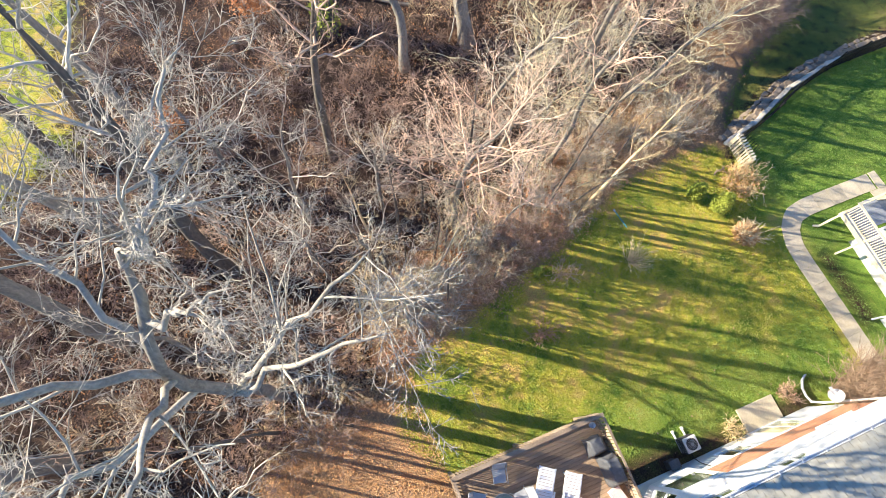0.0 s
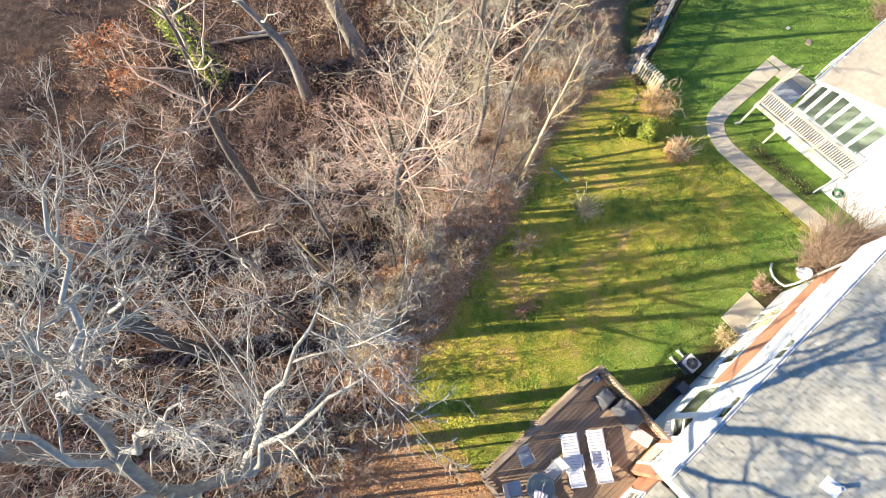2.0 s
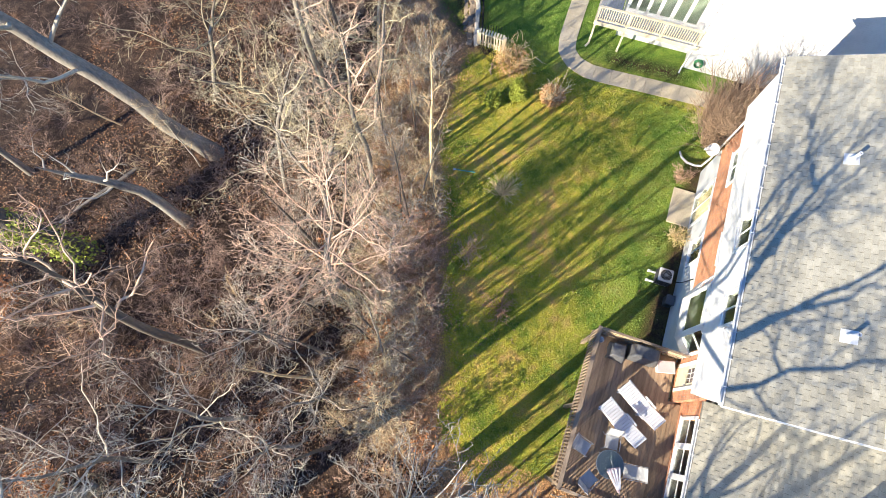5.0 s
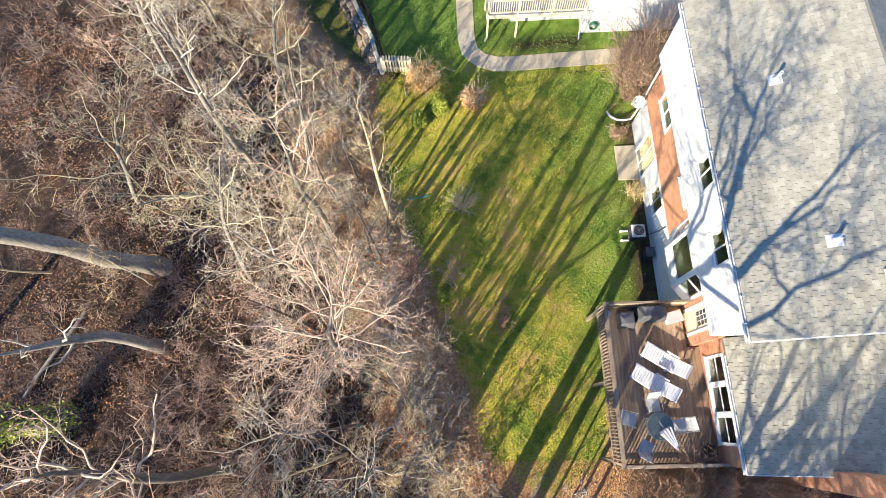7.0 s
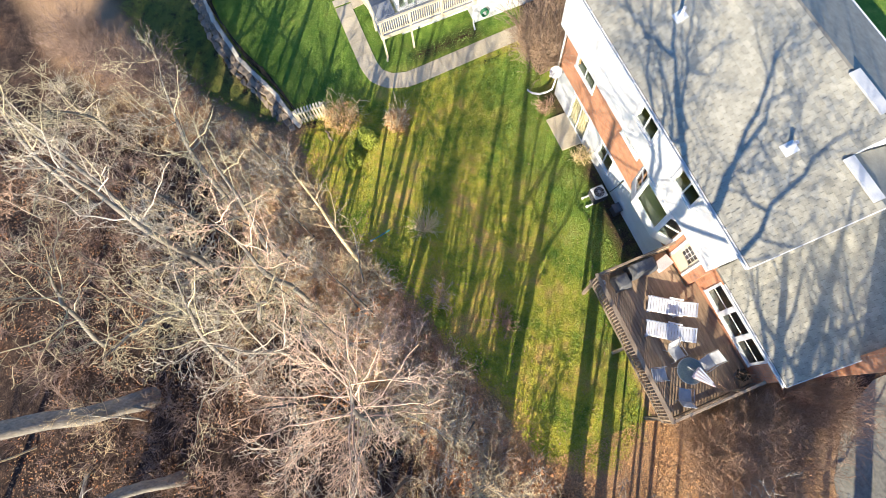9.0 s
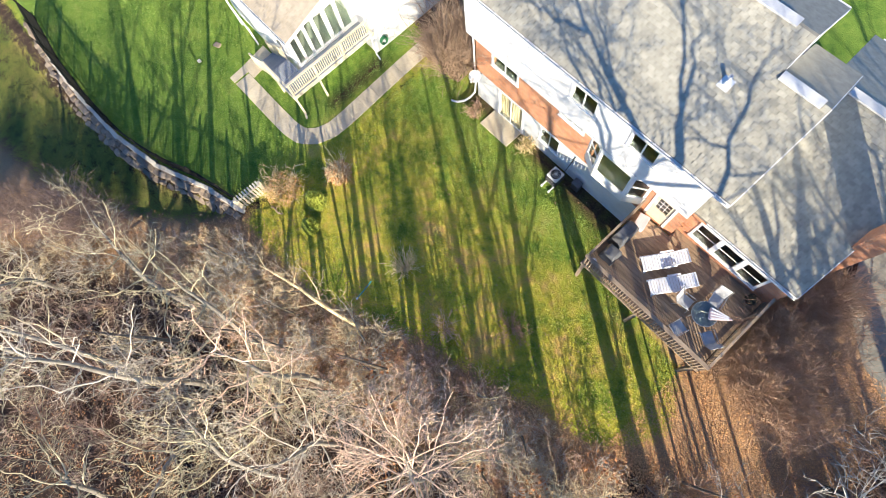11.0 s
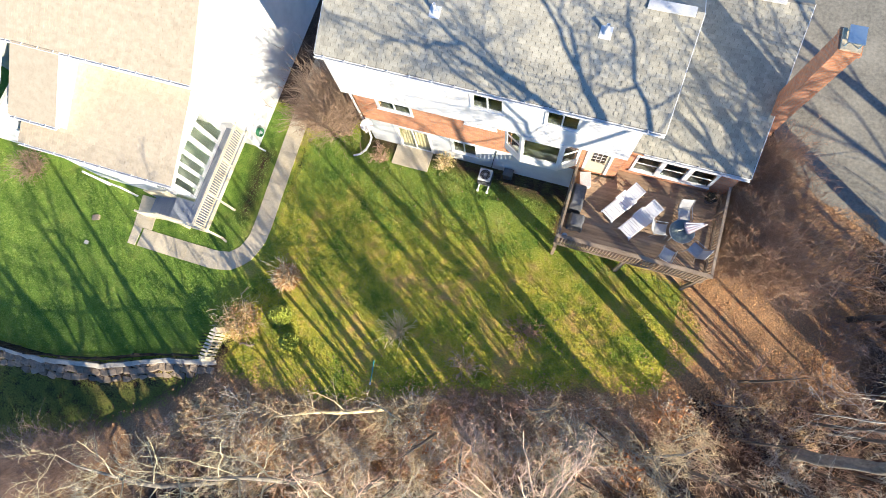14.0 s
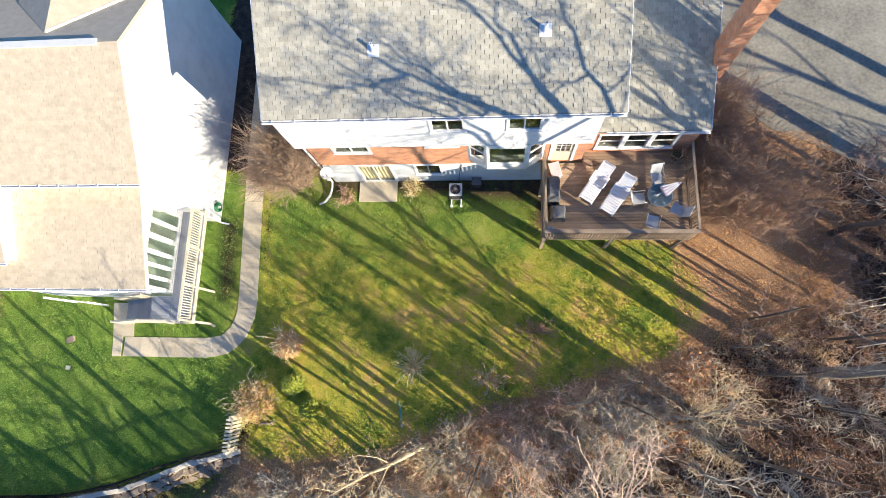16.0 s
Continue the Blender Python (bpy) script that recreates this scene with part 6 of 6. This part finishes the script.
thick = [shrub_tubes(120 + i, 30, 2.9, 1.25, (7, 6), 0.012, 0.0, 0.006) for i in range(2)]
side = [(rng.uniform(16.2, 18.8), rng.uniform(-1.2, 4.2), rng.uniform(0.7, 1.2)) for _ in range(17)] + [(rng.uniform(15.9, 17.0), rng.uniform(-1.2, 1.5), rng.uniform(0.45, 0.7)) for _ in range(6)]
scatter("brush_hedge", "dense rusty-brown bare brush beside the deck", "brush", thick, side, BRUSHTWIG, 4)
between = [(rng.uniform(-3.4, -1.9), rng.uniform(2.4, 7.5), rng.uniform(0.5, 0.9)) for _ in range(10)] + [(rng.uniform(-5.2, -3.2), rng.uniform(0.6, 3.0), rng.uniform(0.35, 0.6)) for _ in range(9)]
scatter("brush_hedge", "dark bare brush in the gap between houses", "brush", thick, between, BRUSHTWIG, 5)

edge_spots = []
for _ in range(900):
    x, y = rng.uniform(17.5, 27), rng.uniform(-9, 2.6)
    if len(edge_spots) < 110 and (y < wood_edge(x) or x > 21.2 + 0.4 * max(y, 0)):
        edge_spots.append((x, y, rng.uniform(0.35, 0.75)))
scatter("undergrowth", "grey-brown tangle of bare brush beside the driveway", "undergrowth", brush, edge_spots[:60], BRUSHTWIG, 6)
scatter("undergrowth", "crooked brown bushes beside the driveway", "undergrowth", grey, edge_spots[75:], SCRUB, 26)

lower = [(x, float(wood_edge(x)) - rng.uniform(0.5, 2.5), rng.uniform(0.6, 1.1)) for x in np.linspace(-16, -8.6, 12)]
scatter("brush_hedge", "tall grey-brown thicket along the lower lawn", "brush", thick, lower, SCRUB, 27)

# rusty leaves still hanging on young trees
spots = [(16.9, -28.2), (16.0, -28.1), (15.8, -30.9), (17.3, -30.9), (22.3, -22.1), (9.2, -14.6), (11.6, -11.4), (7.6, -13.2), (5.9, -11.9), (15.5, -7.9), (14.2, -10.6)]
for i, (x, y) in enumerate(spots):
    k = 330 if i < 5 else 110
    P = shell(rng, k, 0.9, 0.8, 0.8, 0.2)
    shrub("young_beech", "young tree holding rusty dead leaves", pose(x, y, 0, 0, 0, 40 * i), shrub_tubes(140 + i, 5, 2.2, 0.8), TWIG, [("dead_foliage", *leaf_quads(P, 0.09, rng), LEAF)], "tree", "young trees with dead leaves")

# fallen wood
logs = [((20.9, -0.15, 0.06), (25.5, -0.3, 0.08), 0.05), ((8.0, -26.5, 0.2), (12.0, -28.6, 0.35), 0.1), ((-4.2, -11.0, 0.07), (-3.5, -10.85, 0.07), 0.06), ((21.2, -14.8, 0.2), (24.4, -13.5, 0.3), 0.1)]
for a, b, r in logs:
    T = Tubes()
    a, b = np.array(a), np.array(b)
    T.tube([a + (b - a) * f + np.array((0, 0.05 * math.sin(7 * f), 0.03 * math.sin(5 * f))) for f in np.linspace(0, 1, 7)], r * np.linspace(1, 0.7, 7), 8)
    o = thing("fallen_log", "pale weathered log lying on the ground", "log", "fallen logs")
    part("log", T.mesh("log"), RAILWOOD if r < 0.08 else BARK, o)
hose = thing("garden_wand", "thin teal garden wand dropped on the lawn", "garden tool")
T = Tubes()
T.tube([(2.62, -10.75, 0.05), (2.56, -10.3, 0.06), (2.46, -9.75, 0.05)], [0.028, 0.025, 0.028], 8)
part("wand", T.mesh("wand"), TEAL, hose)
T = Tubes()
T.tube([(2.64, -10.88, 0.05), (2.62, -10.75, 0.05)], [0.05, 0.035], 8)
part("nozzle", T.mesh("nozzle"), PLASTIC, hose)
st = thing("stepping_stone", "flat tan stone lying in the side lawn", "stone", at=pose(-14.6, -7.2, 0.02, 0, 0, 20))
part("stone", stone_mesh(0.4, 0.32, 0.08, 40), STONE, st)
st = thing("stepping_stone", "small pale stone lying in the side lawn", "stone", at=pose(-14.5, -8.6, 0.02))
part("stone", stone_mesh(0.24, 0.2, 0.08, 42), CAPSTONE, st)


# ---- leaf litter and grass ----
def strew(name, label, category, n, box, keep, size, material, seed, lift=0.02):
    rng = np.random.default_rng(seed)
    X, Y = rng.uniform(box[0], box[1], n), rng.uniform(box[2], box[3], n)
    ok = keep(X, Y, rng)
    X, Y = X[ok], Y[ok]
    V, F = leaf_quads(np.stack((X, Y, lift + rng.uniform(0, 0.04, len(X))), -1), size, rng, 0.75)
    me = mesh_np(name, V, F)
    me.materials.append(material)
    tagged(new(name, me), label, category, kind="stuff")


def in_wood(X, Y, rng):
    return (wood_edge(X) - Y + rng.normal(0, 0.7, len(X)) > 0) & (inside(FAR_LAWN, X, Y) < 0)


strew("fallen_leaves", "rusty fallen leaves on the woodland floor", "leaves", 26000, (-10, 30, -34, -4), in_wood, 0.05, LEAF, 7)
strew("fallen_leaves", "tan fallen leaves on the woodland floor", "leaves", 40000, (-10, 30, -34, -4), in_wood, 0.05, PALELEAF, 8)
strew("fallen_leaves", "orange fallen leaves along the wood edge", "leaves", 60000, (-6, 22, -17, -4), lambda X, Y, r: np.abs(wood_edge(X) - Y - 1.2 + r.normal(0, 0.5, len(X))) < 1.7, 0.045, ORANGELEAF, 14)
strew("fallen_leaves", "tan fallen leaves beside the deck", "leaves", 36000, (15.2, 23, -7, 3.4), lambda X, Y, r: np.ones(len(X), bool), 0.032, ORANGELEAF, 9)
strew("fallen_leaves", "scattered leaves on the lawn", "leaves", 2600, (-4, 16, -12, 1), lambda X, Y, r: (inside(LAWN, X, Y) > 0) & (r.uniform(0, 1, len(X)) < np.clip(1.2 - (Y - wood_edge(X)) / 5, 0.1, 1)), 0.05, PALELEAF, 10)


def grass(name, label, n, box, keep, material, seed):
    rng = np.random.default_rng(seed)
    X, Y = rng.uniform(box[0], box[1], n), rng.uniform(box[2], box[3], n)
    ok = keep(X, Y)
    P = np.stack((X[ok], Y[ok], np.zeros(ok.sum())), -1)
    k = len(P)
    a = rng.uniform(0, 2 * math.pi, k)
    side = np.stack((np.cos(a), np.sin(a), np.zeros(k)), -1) * rng.uniform(0.012, 0.03, k)[:, None]
    tip = np.stack((rng.normal(0, 0.035, k), rng.normal(0, 0.035, k), rng.uniform(0.03, 0.075, k)), -1)
    V = np.stack((P - side, P + side, P + tip), 1).reshape(-1, 3)
    me = mesh_np(name, V, np.arange(3 * k).reshape(-1, 3))
    me.materials.append(material)
    tagged(new(name, me), label, "grass", kind="stuff")


def free(X, Y):
    return ~((X > -0.1) & (X < 2.05) & (Y > -0.05)) & ~((Y > 0.35) & (X > -2)) & ~((X > 5.7) & (Y > 0.0))


grass("grass", "tufts of yellowing winter grass", 90000, (-5, 17, -12.5, 1.0), lambda X, Y: (inside(LAWN, X, Y) > 0.1) & free(X, Y) & (Y + 0.8 * np.sin(1.3 * X) + 0.6 * np.sin(3.1 * X + 2 * Y) < -2.6), BLADE, 11)
grass("grass", "tufts of greener grass beside the house", 45000, (-5, 17, -5, 1.0), lambda X, Y: (inside(LAWN, X, Y) > 0.1) & free(X, Y) & (Y + 0.8 * np.sin(1.3 * X) + 0.6 * np.sin(3.1 * X + 2 * Y) >= -2.6), LUSHBLADE, 13)
grass("grass", "tufts of green lawn grass", 80000, (-28, -4.6, -14.5, 3), lambda X, Y: (inside(SIDE_LAWN, X, Y) > 0.2) & ~((X > -12.4) & (X < -4.8) & (Y > -8.05) & (Y < -6.9)) & ~((X > -6.3) & (X < -4.9) & (Y > -7.6)) & ~((X < -7.2) & (Y > -5.2)) & ~((X > -12.4) & (X < -11) & (Y > -8.1)), LUSHBLADE, 12)

# ---- shingles, last ----
shingles(roof_a, -1.5, 9.56, EAVE, RIDGE, SHINGLE, 300, seed=1)
shingles(roof_b, 9.56, 11.35, EAVE, LOWRIDGE, SHINGLE, 0, seed=2)
shingles(roof_e, 10.76, 15.45, FEAVE, FRIDGE, SHINGLE, 200, seed=3)
shingles(sroof, -16.4, -7.95, SE, SR, SHINGLE_TAN, 150, seed=4)
shingles(nroof, -16.5, NX + 0.22, NE, NR, SHINGLE_TAN, 0, seed=5)
